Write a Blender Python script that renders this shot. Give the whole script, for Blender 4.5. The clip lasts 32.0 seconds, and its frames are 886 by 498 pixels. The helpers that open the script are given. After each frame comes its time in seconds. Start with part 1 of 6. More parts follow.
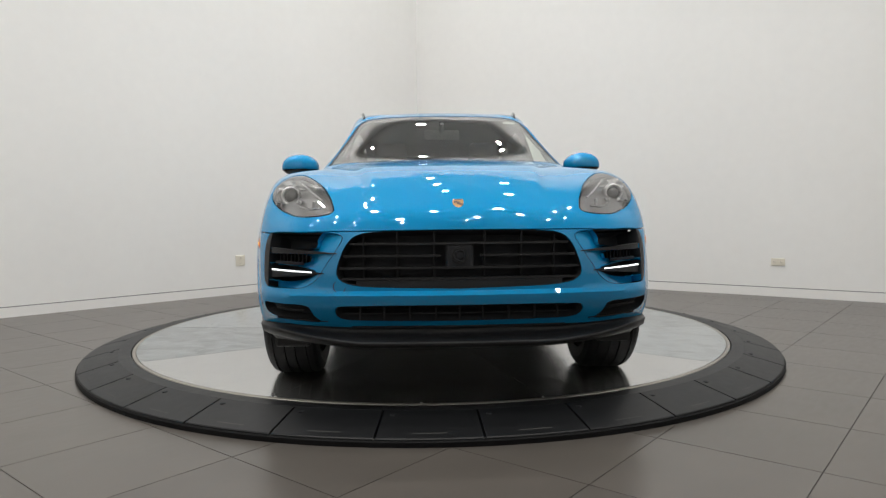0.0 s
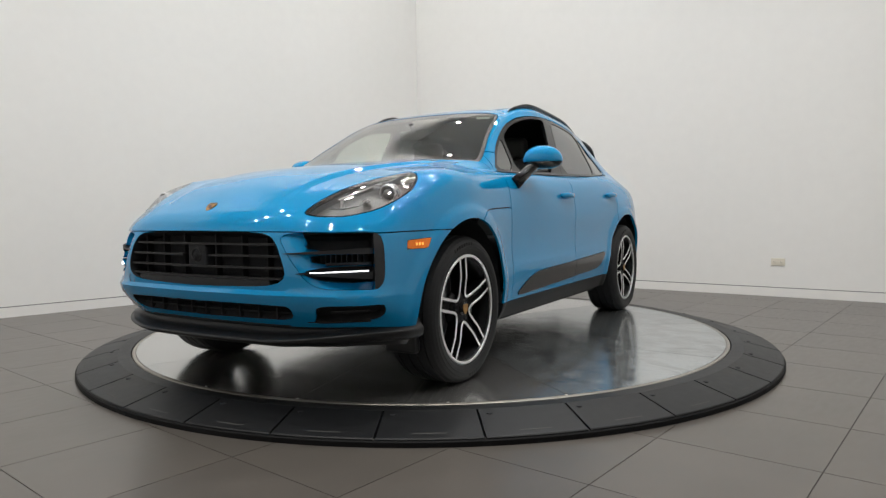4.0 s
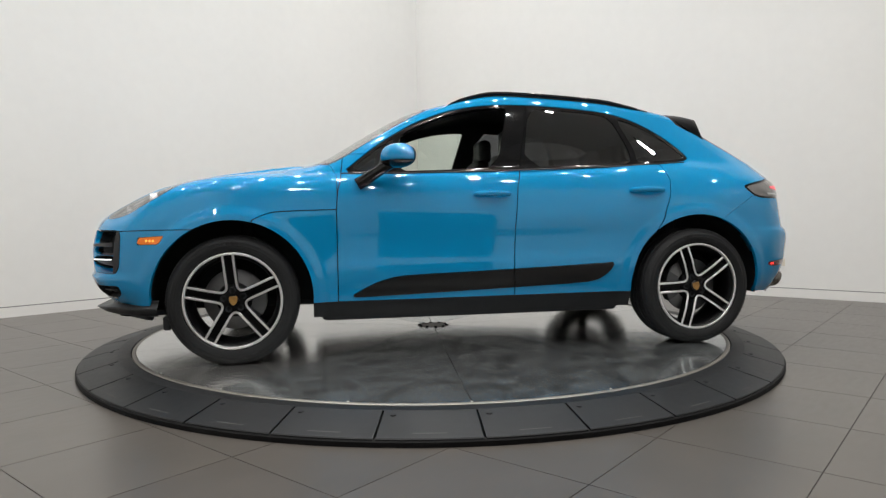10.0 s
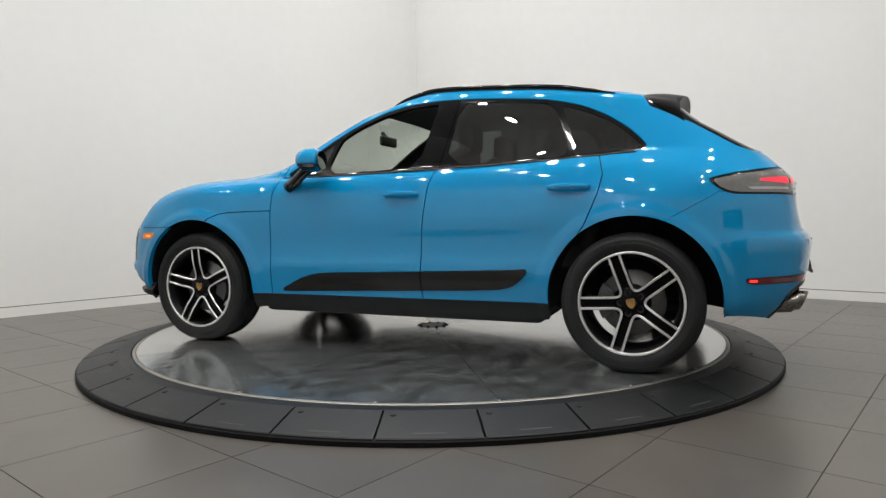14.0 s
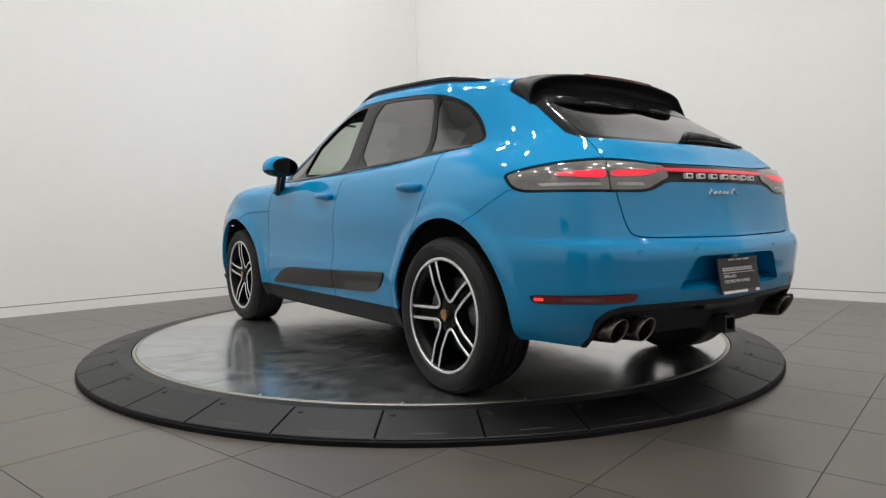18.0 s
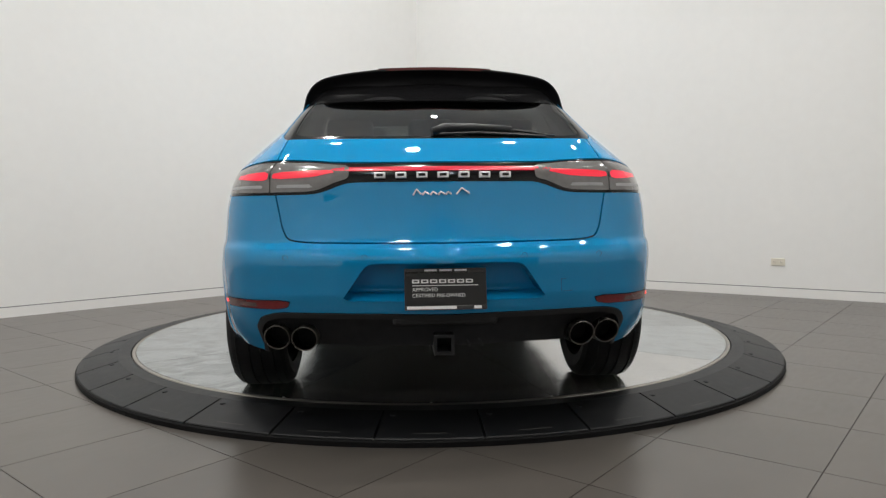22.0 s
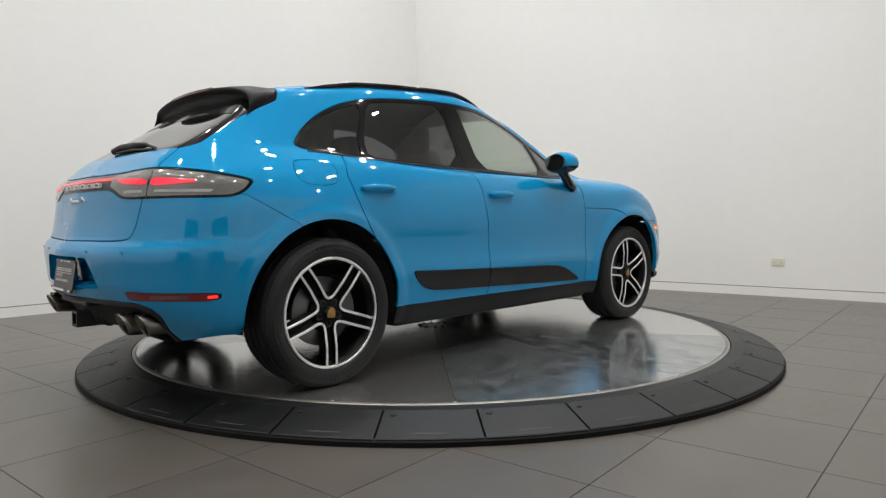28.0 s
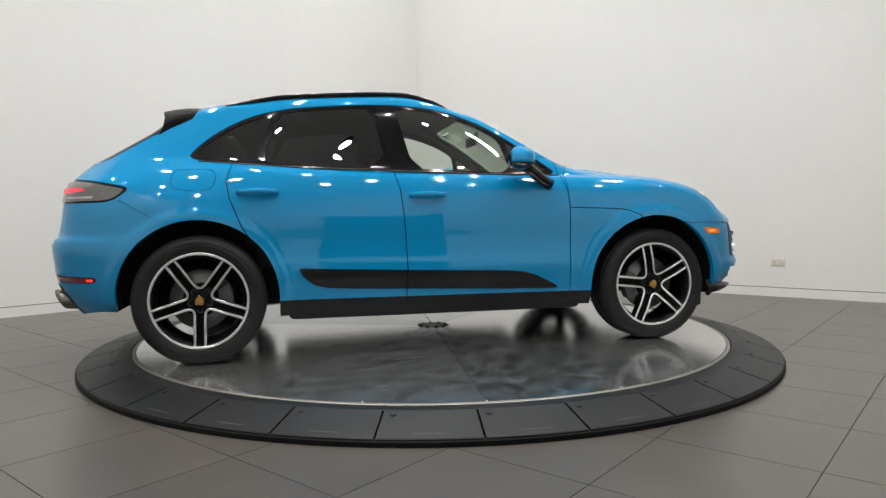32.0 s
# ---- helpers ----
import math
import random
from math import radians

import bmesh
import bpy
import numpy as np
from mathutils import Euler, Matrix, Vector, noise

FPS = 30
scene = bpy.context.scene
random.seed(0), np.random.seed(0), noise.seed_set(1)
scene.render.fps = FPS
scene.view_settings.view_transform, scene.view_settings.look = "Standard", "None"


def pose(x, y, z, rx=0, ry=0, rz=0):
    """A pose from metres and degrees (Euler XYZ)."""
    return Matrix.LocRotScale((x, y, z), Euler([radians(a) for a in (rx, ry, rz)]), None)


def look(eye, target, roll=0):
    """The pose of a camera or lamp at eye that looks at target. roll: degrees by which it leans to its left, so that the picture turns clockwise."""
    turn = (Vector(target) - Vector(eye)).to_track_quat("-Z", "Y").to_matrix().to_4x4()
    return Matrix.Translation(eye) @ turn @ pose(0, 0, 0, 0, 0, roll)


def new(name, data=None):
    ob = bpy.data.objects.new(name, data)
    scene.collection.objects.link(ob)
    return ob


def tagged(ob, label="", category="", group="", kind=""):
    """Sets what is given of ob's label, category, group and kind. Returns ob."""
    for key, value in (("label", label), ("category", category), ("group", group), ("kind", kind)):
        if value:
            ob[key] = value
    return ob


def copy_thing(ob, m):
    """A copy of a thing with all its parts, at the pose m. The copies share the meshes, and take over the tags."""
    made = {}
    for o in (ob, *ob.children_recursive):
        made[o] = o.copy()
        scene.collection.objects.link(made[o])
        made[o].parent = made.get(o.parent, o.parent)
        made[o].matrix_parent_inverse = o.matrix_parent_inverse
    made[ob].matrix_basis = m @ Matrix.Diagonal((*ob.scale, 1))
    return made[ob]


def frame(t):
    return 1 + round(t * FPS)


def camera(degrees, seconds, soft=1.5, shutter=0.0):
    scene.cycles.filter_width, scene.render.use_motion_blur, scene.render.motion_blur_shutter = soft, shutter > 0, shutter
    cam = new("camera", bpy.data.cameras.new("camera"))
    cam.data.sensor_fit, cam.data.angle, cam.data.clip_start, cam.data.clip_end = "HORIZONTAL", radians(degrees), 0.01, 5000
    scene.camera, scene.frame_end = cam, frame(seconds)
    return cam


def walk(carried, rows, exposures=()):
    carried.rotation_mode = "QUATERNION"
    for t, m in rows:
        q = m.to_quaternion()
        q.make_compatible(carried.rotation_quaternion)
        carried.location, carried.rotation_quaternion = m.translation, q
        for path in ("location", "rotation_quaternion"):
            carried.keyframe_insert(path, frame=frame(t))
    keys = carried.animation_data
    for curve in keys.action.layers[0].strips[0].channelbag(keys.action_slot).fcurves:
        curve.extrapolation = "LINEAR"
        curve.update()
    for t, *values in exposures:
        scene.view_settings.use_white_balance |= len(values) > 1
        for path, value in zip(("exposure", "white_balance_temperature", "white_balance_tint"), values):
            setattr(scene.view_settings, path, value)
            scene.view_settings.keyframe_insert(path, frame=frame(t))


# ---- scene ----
# ---- camera: on a stand, a good four metres from the turntable's axis ----
FLOOR = 0.085                      # height of the turntable's plate over the floor
cam = camera(67.2, 32.0, soft=1.35)
EYE = Vector((0.0, -4.902, 0.832 + FLOOR))
YAW, PITCH = radians(0.934), radians(2.986)
AIM = EYE + 5 * Vector((math.sin(YAW) * math.cos(PITCH), math.cos(YAW) * math.cos(PITCH), -math.sin(PITCH)))
walk(cam, [(0.0, look(EYE, AIM, -0.616)), (32.0, look(EYE, AIM, -0.616))],
     exposures=[(0.0, 0.0), (2.0, -0.03), (6.0, 0.0), (8.0, 0.04), (11.0, 0.09), (14.0, 0.06), (19.0, 0.03), (24.0, 0.02), (28.0, 0.04), (32.0, 0.06)])

# ---- light: rows of ceiling spots in a closed white room, a weak grey sky outside ----
CEILING = 6.3
world = bpy.data.worlds.new("world")
scene.world = world
world.use_nodes = True
world.node_tree.nodes["Background"].inputs[0].default_value = (0.75, 0.78, 0.8, 1)
world.node_tree.nodes["Background"].inputs[1].default_value = 0.05
scene.view_settings.exposure = 0.0
# the outermost pair, x -5.7 and 6.0, is added only to brighten the sides
LAMP_SPOTS = [(sx, sy) for sy, line in ((3.9, (-0.2,)), (2.8, (-1.55, 1.5)), (2.2, (-0.1,)), (0.9, (-3.1, -1.45, 0.1, 1.5, 3.2)), (-0.8, (-4.4, -2.9, -1.25, 1.3, 2.6, 4.4)),
              (-1.7, (-5.7, -0.25, 6.0)), (-2.7, (-3.6, -1.9, 1.8, 3.4)), (-4.2, (-2.4, -0.9, 1.25, 2.8)), (-5.8, (-2.6, -1.0, 1.0))) for sx in line]
LAMP_POWER = 20.1
for sx, sy in LAMP_SPOTS:
    lamp = bpy.data.lights.new("spot_light", "AREA")
    lamp.shape, lamp.size, lamp.energy, lamp.color = "DISK", 0.16, LAMP_POWER, (1.0, 0.975, 0.94)
    lamp.spread = radians(140)
    new("spot_light", lamp).matrix_basis = pose(sx, sy, CEILING - 0.135)

# ---- materials ----
def nodes_of(name):
    m = bpy.data.materials.new(name)
    m.use_nodes = True
    nt = m.node_tree
    return m, nt, nt.nodes["Principled BSDF"]


def simple(name, colour, rough=0.5, metal=0.0, coat=0.0, grain=0.0, scale=40.0, bump=0.0, spread=0.0, emit=None, power=0.0, ior=1.5, spec=0.5):
    """Principled surface with two scales of variation in colour and roughness, and fine relief."""
    m, nt, b = nodes_of(name)
    b.inputs["Base Color"].default_value = (*colour, 1)
    b.inputs["Roughness"].default_value = rough
    b.inputs["Metallic"].default_value = metal
    b.inputs["IOR"].default_value = ior
    b.inputs["Specular IOR Level"].default_value = spec
    b.inputs["Coat Weight"].default_value = coat
    b.inputs["Coat Roughness"].default_value = 0.03
    if emit:
        b.inputs["Emission Color"].default_value = (*emit, 1)
        b.inputs["Emission Strength"].default_value = power
    if grain or bump or spread:
        tc = nt.nodes.new("ShaderNodeTexCoord")
        fine = nt.nodes.new("ShaderNodeTexNoise")
        fine.inputs["Scale"].default_value, fine.inputs["Detail"].default_value = scale, 6
        nt.links.new(tc.outputs["Object"], fine.inputs["Vector"])
        broad = nt.nodes.new("ShaderNodeTexNoise")
        broad.inputs["Scale"].default_value, broad.inputs["Detail"].default_value = scale / 14, 4
        nt.links.new(tc.outputs["Object"], broad.inputs["Vector"])
        mixed = nt.nodes.new("ShaderNodeMath")
        mixed.operation = "MULTIPLY_ADD"
        mixed.inputs[1].default_value = 0.6
        nt.links.new(broad.outputs["Fac"], mixed.inputs[0])
        half = nt.nodes.new("ShaderNodeMath")
        half.operation, half.inputs[1].default_value = "MULTIPLY", 0.4
        nt.links.new(fine.outputs["Fac"], half.inputs[0])
        nt.links.new(half.outputs[0], mixed.inputs[2])
        if grain:
            ramp = nt.nodes.new("ShaderNodeMapRange")
            ramp.inputs["From Min"].default_value, ramp.inputs["From Max"].default_value = 0.3, 0.7
            ramp.inputs["To Min"].default_value, ramp.inputs["To Max"].default_value = 1 - grain, 1 + grain
            nt.links.new(mixed.outputs[0], ramp.inputs["Value"])
            mul = nt.nodes.new("ShaderNodeVectorMath")
            mul.operation, mul.inputs[0].default_value = "MULTIPLY", colour
            nt.links.new(ramp.outputs["Result"], mul.inputs[1])
            nt.links.new(mul.outputs[0], b.inputs["Base Color"])
        if spread:
            ramp = nt.nodes.new("ShaderNodeMapRange")
            ramp.inputs["From Min"].default_value, ramp.inputs["From Max"].default_value = 0.3, 0.7
            ramp.inputs["To Min"].default_value, ramp.inputs["To Max"].default_value = max(0.02, rough - spread), min(1, rough + spread)
            nt.links.new(mixed.outputs[0], ramp.inputs["Value"])
            nt.links.new(ramp.outputs["Result"], b.inputs["Roughness"])
        if bump:
            bn = nt.nodes.new("ShaderNodeBump")
            bn.inputs["Strength"].default_value, bn.inputs["Distance"].default_value = 0.4, bump
            nt.links.new(fine.outputs["Fac"], bn.inputs["Height"])
            nt.links.new(bn.outputs[0], b.inputs["Normal"])
    return m


def car_paint():
    """Solid azure lacquer: coloured base under a clear coat, with faint orange peel."""
    m, nt, b = nodes_of("azure_paint")
    b.inputs["Base Color"].default_value = (0.002, 0.232, 0.492, 1)
    b.inputs["Roughness"].default_value = 0.45
    b.inputs["Metallic"].default_value = 0.03
    b.inputs["Specular IOR Level"].default_value = 0.0
    b.inputs["Coat Weight"].default_value = 1.0
    b.inputs["Coat Roughness"].default_value = 0.02
    b.inputs["Coat IOR"].default_value = 1.6
    tc = nt.nodes.new("ShaderNodeTexCoord")
    n = nt.nodes.new("ShaderNodeTexNoise")
    n.inputs["Scale"].default_value, n.inputs["Detail"].default_value = 260, 1
    nt.links.new(tc.outputs["Object"], n.inputs["Vector"])
    bn = nt.nodes.new("ShaderNodeBump")
    bn.inputs["Strength"].default_value, bn.inputs["Distance"].default_value = 0.02, 0.0003
    nt.links.new(n.outputs["Fac"], bn.inputs["Height"])
    nt.links.new(bn.outputs[0], b.inputs["Coat Normal"])
    return m


def glass(name, tint, rough=0.0, mirror=0.11):
    """Thin tinted pane: part clear, part mirror by the angle of sight."""
    m, nt, b = nodes_of(name)
    out = nt.nodes["Material Output"]
    clear = nt.nodes.new("ShaderNodeBsdfTransparent")
    clear.inputs[0].default_value = (*tint, 1)
    gloss = nt.nodes.new("ShaderNodeBsdfGlossy")
    gloss.inputs["Roughness"].default_value = rough
    lw = nt.nodes.new("ShaderNodeLayerWeight")
    lw.inputs["Blend"].default_value = 0.5
    steep = nt.nodes.new("ShaderNodeMath")
    steep.operation, steep.inputs[1].default_value = "POWER", 3.0
    nt.links.new(lw.outputs["Facing"], steep.inputs[0])
    share = nt.nodes.new("ShaderNodeMath")
    share.operation, share.inputs[1].default_value, share.inputs[2].default_value = "MULTIPLY_ADD", 0.83, mirror
    nt.links.new(steep.outputs[0], share.inputs[0])
    mix = nt.nodes.new("ShaderNodeMixShader")
    nt.links.new(share.outputs[0], mix.inputs[0])
    nt.links.new(clear.outputs[0], mix.inputs[1])
    nt.links.new(gloss.outputs[0], mix.inputs[2])
    nt.links.new(mix.outputs[0], out.inputs[0])
    nt.nodes.remove(b)
    return m


PAINT = car_paint()
BLACK_PLASTIC = simple("black_plastic", (0.0160, 0.0168, 0.0186), 0.42, grain=0.25, scale=120, bump=0.0006, spread=0.08, spec=0.35)
SILL_BLACK = simple("sill_black", (0.0080, 0.0085, 0.0097), 0.5, grain=0.25, scale=120, bump=0.0005, spec=0.25)
GLOSS_BLACK = simple("gloss_black", (0.006, 0.006, 0.0065), 0.12, coat=0.45, grain=0.2, scale=30, spec=0.1)
BLADE_BLACK = simple("blade_black", (0.007, 0.007, 0.0075), 0.28, coat=0.5, grain=0.2, scale=40, spec=0.2)
RUBBER = simple("tyre_rubber", (0.0116, 0.0122, 0.0133), 0.58, grain=0.35, scale=30, bump=0.0008, spread=0.1, spec=0.3)
DARK_VOID = simple("dark_void", (0.0205, 0.0215, 0.0240), 0.7, grain=0.4, scale=18, spec=0.2)
BRIGHT_ALLOY = simple("machined_alloy", (0.94, 0.94, 0.945), 0.30, metal=1.0, grain=0.03, scale=60)
DARK_ALLOY = simple("dark_alloy", (0.0035, 0.0035, 0.004), 0.35, spec=0.12, grain=0.25, scale=30)
STEEL = simple("brake_steel", (0.24, 0.24, 0.245), 0.5, metal=1.0, grain=0.2, scale=50, spread=0.12)
CALIPER = simple("caliper_grey", (0.085, 0.088, 0.092), 0.45, grain=0.2, scale=60)
CHROME = simple("chrome", (0.86, 0.86, 0.87), 0.08, metal=1.0, grain=0.04, scale=40)
PIPE_STEEL = simple("exhaust_steel", (0.21, 0.195, 0.18), 0.3, metal=1.0, grain=0.15, scale=30, spread=0.08)
GOLD = simple("crest_gold", (0.33, 0.18, 0.05), 0.4, metal=0.3, grain=0.5, scale=260)
GLASS_CLEAR = glass("windscreen_glass", (0.74, 0.82, 0.74), mirror=0.2)
GLASS_DARK = glass("privacy_glass", (0.11, 0.115, 0.12), mirror=0.15)
GLASS_LENS = glass("lens_clear", (0.94, 0.94, 0.94))
MIRROR = simple("mirror_silver", (0.16, 0.165, 0.175), 0.02, metal=1.0)
LEATHER = simple("black_leather", (0.018, 0.018, 0.019), 0.5, grain=0.3, scale=90, bump=0.001, spread=0.1)
TRIM = simple("cabin_trim", (0.016, 0.016, 0.017), 0.65, grain=0.3, scale=70, bump=0.0006)
RED_LENS = simple("red_lens", (0.15, 0.006, 0.010), 0.1, coat=0.6, grain=0.3, scale=80)
RED_HOT = simple("red_lamp_on", (0.5, 0.02, 0.02), 0.3, emit=(1.0, 0.03, 0.02), power=1.5)
SMOKE_LENS = simple("smoked_lens", (0.135, 0.13, 0.126), 0.12, coat=0.8, grain=0.3, scale=40)
LIGHT_BAR = simple("daylight_bar", (0.9, 0.9, 0.9), 0.2, emit=(0.93, 0.96, 1.0), power=1.7)
AMBER = simple("amber_lens", (0.62, 0.125, 0.004), 0.25, coat=0.25, grain=0.25, scale=120, emit=(1.0, 0.3, 0.02), power=0.15)
AMBER_LIT = simple("amber_lit", (0.9, 0.4, 0.05), 0.3, emit=(1.0, 0.45, 0.08), power=0.9)
WHITE_PRINT = simple("white_print", (0.75, 0.75, 0.75), 0.5, grain=0.05, scale=200)
PLATE_BLACK = simple("plate_black", (0.008, 0.008, 0.0085), 0.3, grain=0.2, scale=80)
LAMP_GLOW = simple("lamp_glow", (0.9, 0.9, 0.9), 0.4, emit=(1.0, 0.97, 0.92), power=12)

# ---- helpers for parts ----
def empty(name):
    ob = new(name)
    ob.empty_display_size = 0.2
    return ob


def part(name, bm, material, parent=None, label="", smooth=False, m=None):
    """Links a bmesh as one mesh object, under a thing or a part."""
    me = bpy.data.meshes.new(name)
    bm.to_mesh(me)
    bm.free()
    if material:
        me.materials.append(material)
    if smooth:
        me.polygons.foreach_set("use_smooth", [True] * len(me.polygons))
    ob = new(name, me)
    if parent:
        ob.parent = parent
    if m is not None:
        ob.matrix_basis = m
    return tagged(ob, label) if label else ob


def mesh_of(verts, faces):
    bm = bmesh.new()
    vs = [bm.verts.new(v) for v in verts]
    for f in faces:
        try:
            bm.faces.new([vs[i] for i in f])
        except ValueError:
            pass
    return bm


def box(x0, x1, y0, y1, z0, z1, bevel=0.0, seg=2):
    bm = bmesh.new()
    bmesh.ops.create_cube(bm, size=1, matrix=Matrix.Translation(((x0 + x1) / 2, (y0 + y1) / 2, (z0 + z1) / 2))
                          @ Matrix.Diagonal((x1 - x0, y1 - y0, z1 - z0, 1)))
    if bevel:
        bmesh.ops.bevel(bm, geom=bm.edges[:], offset=bevel, segments=seg, affect="EDGES", profile=0.5)
    return bm


def lathe(profile, n=48, closed=False, axis="z"):
    """Turns (radius, height) pairs round the axis."""
    verts, faces, k = [], [], len(profile)
    for i in range(n):
        c, s = math.cos(2 * math.pi * i / n), math.sin(2 * math.pi * i / n)
        for r, h in profile:
            verts.append({"z": (r * c, r * s, h), "y": (r * c, h, -r * s), "x": (h, r * c, r * s)}[axis])
    for i in range(n):
        for j in range(k if closed else k - 1):
            a, b = i * k + j, i * k + (j + 1) % k
            faces.append((a, ((i + 1) % n) * k + j, ((i + 1) % n) * k + (j + 1) % k, b))
    return mesh_of(verts, faces)


def tube(points, radius, n=10, caps=True):
    """A round bar along points; radius: one number or one for each point."""
    pts = [Vector(p) for p in points]
    verts, faces = [], []
    for i, p in enumerate(pts):
        d = (pts[min(i + 1, len(pts) - 1)] - pts[max(i - 1, 0)]).normalized()
        side = d.cross(Vector((0, 0, 1)) if abs(d.z) < 0.9 else Vector((1, 0, 0))).normalized()
        up = side.cross(d)
        r = radius[i] if isinstance(radius, (list, tuple)) else radius
        for k in range(n):
            a = 2 * math.pi * k / n
            verts.append(p + r * (math.cos(a) * side + math.sin(a) * up))
    for i in range(len(pts) - 1):
        for k in range(n):
            faces.append((i * n + k, i * n + (k + 1) % n, (i + 1) * n + (k + 1) % n, (i + 1) * n + k))
    if caps:
        faces += [tuple(range(n))[::-1], tuple((len(pts) - 1) * n + k for k in range(n))]
    return mesh_of(verts, faces)


def slab(outline, z0, z1, bevel=0.0):
    """A flat outline raised from z0 to z1."""
    n = len(outline)
    bm = mesh_of([(x, y, z0) for x, y in outline] + [(x, y, z1) for x, y in outline],
                 [tuple(range(n))[::-1], tuple(range(n, 2 * n))] + [(i, (i + 1) % n, n + (i + 1) % n, n + i) for i in range(n)])
    if bevel:
        bmesh.ops.bevel(bm, geom=[e for e in bm.edges if abs(e.verts[0].co.z - z1) < 1e-6 and abs(e.verts[1].co.z - z1) < 1e-6],
                        offset=bevel, segments=2, affect="EDGES", profile=0.5)
    return bm


# ---- the room ----
CORNER = Vector((-0.195, 5.085))
LEFT_WAY, RIGHT_WAY = Vector((-0.7071, -0.7071)), Vector((0.795, -0.6066))
SIDE = 10.8
P_C = CORNER
P_L = CORNER + SIDE * LEFT_WAY
P_R = CORNER + SIDE * RIGHT_WAY
P_N = P_L + SIDE * RIGHT_WAY
WALL = simple("wall_paint", (0.84, 0.836, 0.818), 0.6, grain=0.025, scale=9, bump=0.0005, spread=0.06)
SKIRT = simple("skirting_paint", (0.84, 0.83, 0.81), 0.45, grain=0.02, scale=12)
CEIL = simple("ceiling_paint", (0.58, 0.58, 0.575), 0.8, grain=0.06, scale=5)


def wall_between(name, a, b, label):
    """A wall with a skirting below a strip coloured as a shadow gap, both on the room's side of the line a to b."""
    way = (b - a).normalized()
    out = Vector((way.y, -way.x))
    mid = (P_C + P_N) / 2
    if out.dot(a - mid) < 0:
        out = -out
    m = Matrix(((way.x, out.x, 0, a.x), (way.y, out.y, 0, a.y), (0, 0, 1, 0), (0, 0, 0, 1)))
    ln = (b - a).length
    wall = tagged(part(name, box(0, ln, 0, 0.2, 0, CEILING + 0.2), WALL, m=m), label, "wall", kind="structure")
    # no real gap: its shade is the strip's dark colour
    gap = tagged(part("trim_" + name[5:], box(0.02, ln - 0.02, -0.003, 0.01, 0.094, 0.101), simple("gap_shade", (0.09, 0.09, 0.09), 0.7), m=m),
                 "narrow strip coloured dark as the shade of a gap over white skirting", "trim", kind="structure")
    skirt = tagged(part("baseboard_" + name[5:], box(0.02, ln - 0.02, -0.004, 0.01, 0.0, 0.094), SKIRT, m=m),
                   "flush white painted skirting along the wall", "skirting", kind="structure")
    return wall


wall_between("wall_west", P_L, P_C, "plain white painted wall lit from the ceiling")
wall_between("wall_east", P_C, P_R, "plain white painted wall lit from the ceiling")
wall_between("wall_south", P_R, P_N, "plain white painted wall behind the camera")
wall_between("wall_north", P_N, P_L, "plain white painted wall behind the camera")


def dark_stand_in(name, a, b, at):
    """An added dark double-door shape on an unseen wall, to darken the car's reflections."""
    way = (b - a).normalized()
    out = Vector((way.y, -way.x))
    if out.dot(a - (P_C + P_N) / 2) < 0:
        out = -out
    p = a + way * at
    m = Matrix(((way.x, out.x, 0, p.x), (way.y, out.y, 0, p.y), (0, 0, 1, 0), (0, 0, 0, 1)))
    door = tagged(part(name, box(-1.0, 1.0, -0.03, 0.01, 0.0, 2.12, 0.004, 1), STAND_IN_FRAME, m=m), "added dark door-shaped panel behind the camera, for dark reflections in the car", "door", kind="structure")
    for s in (-1, 1):
        leaf = part("door_leaf", box(min(0.01 * s, 0.93 * s), max(0.01 * s, 0.93 * s), -0.05, -0.02, 0.01, 2.05, 0.004, 1), STAND_IN_DARK, door)
        part("push_bar", box(min(0.12 * s, 0.16 * s), max(0.12 * s, 0.16 * s), -0.09, -0.05, 0.85, 1.25, 0.006, 1), STAND_IN_FRAME, leaf)


# added out of view: dark panels that show only as patches in the paint
STAND_IN_DARK = simple("stand_in_dark", (0.03, 0.031, 0.033), 0.4, grain=0.15, scale=20)
STAND_IN_FRAME = simple("stand_in_frame", (0.05, 0.05, 0.05), 0.4, grain=0.1, scale=30)
dark_stand_in("door_1", P_R, P_N, SIDE * 0.80)
dark_stand_in("door_2", P_N, P_L, SIDE * 0.22)
tagged(part("ceiling", box(-9.5, 10.0, -11, 6.5, CEILING, CEILING + 0.2), CEIL), "matt grey ceiling with round spot lights", "ceiling", kind="structure")


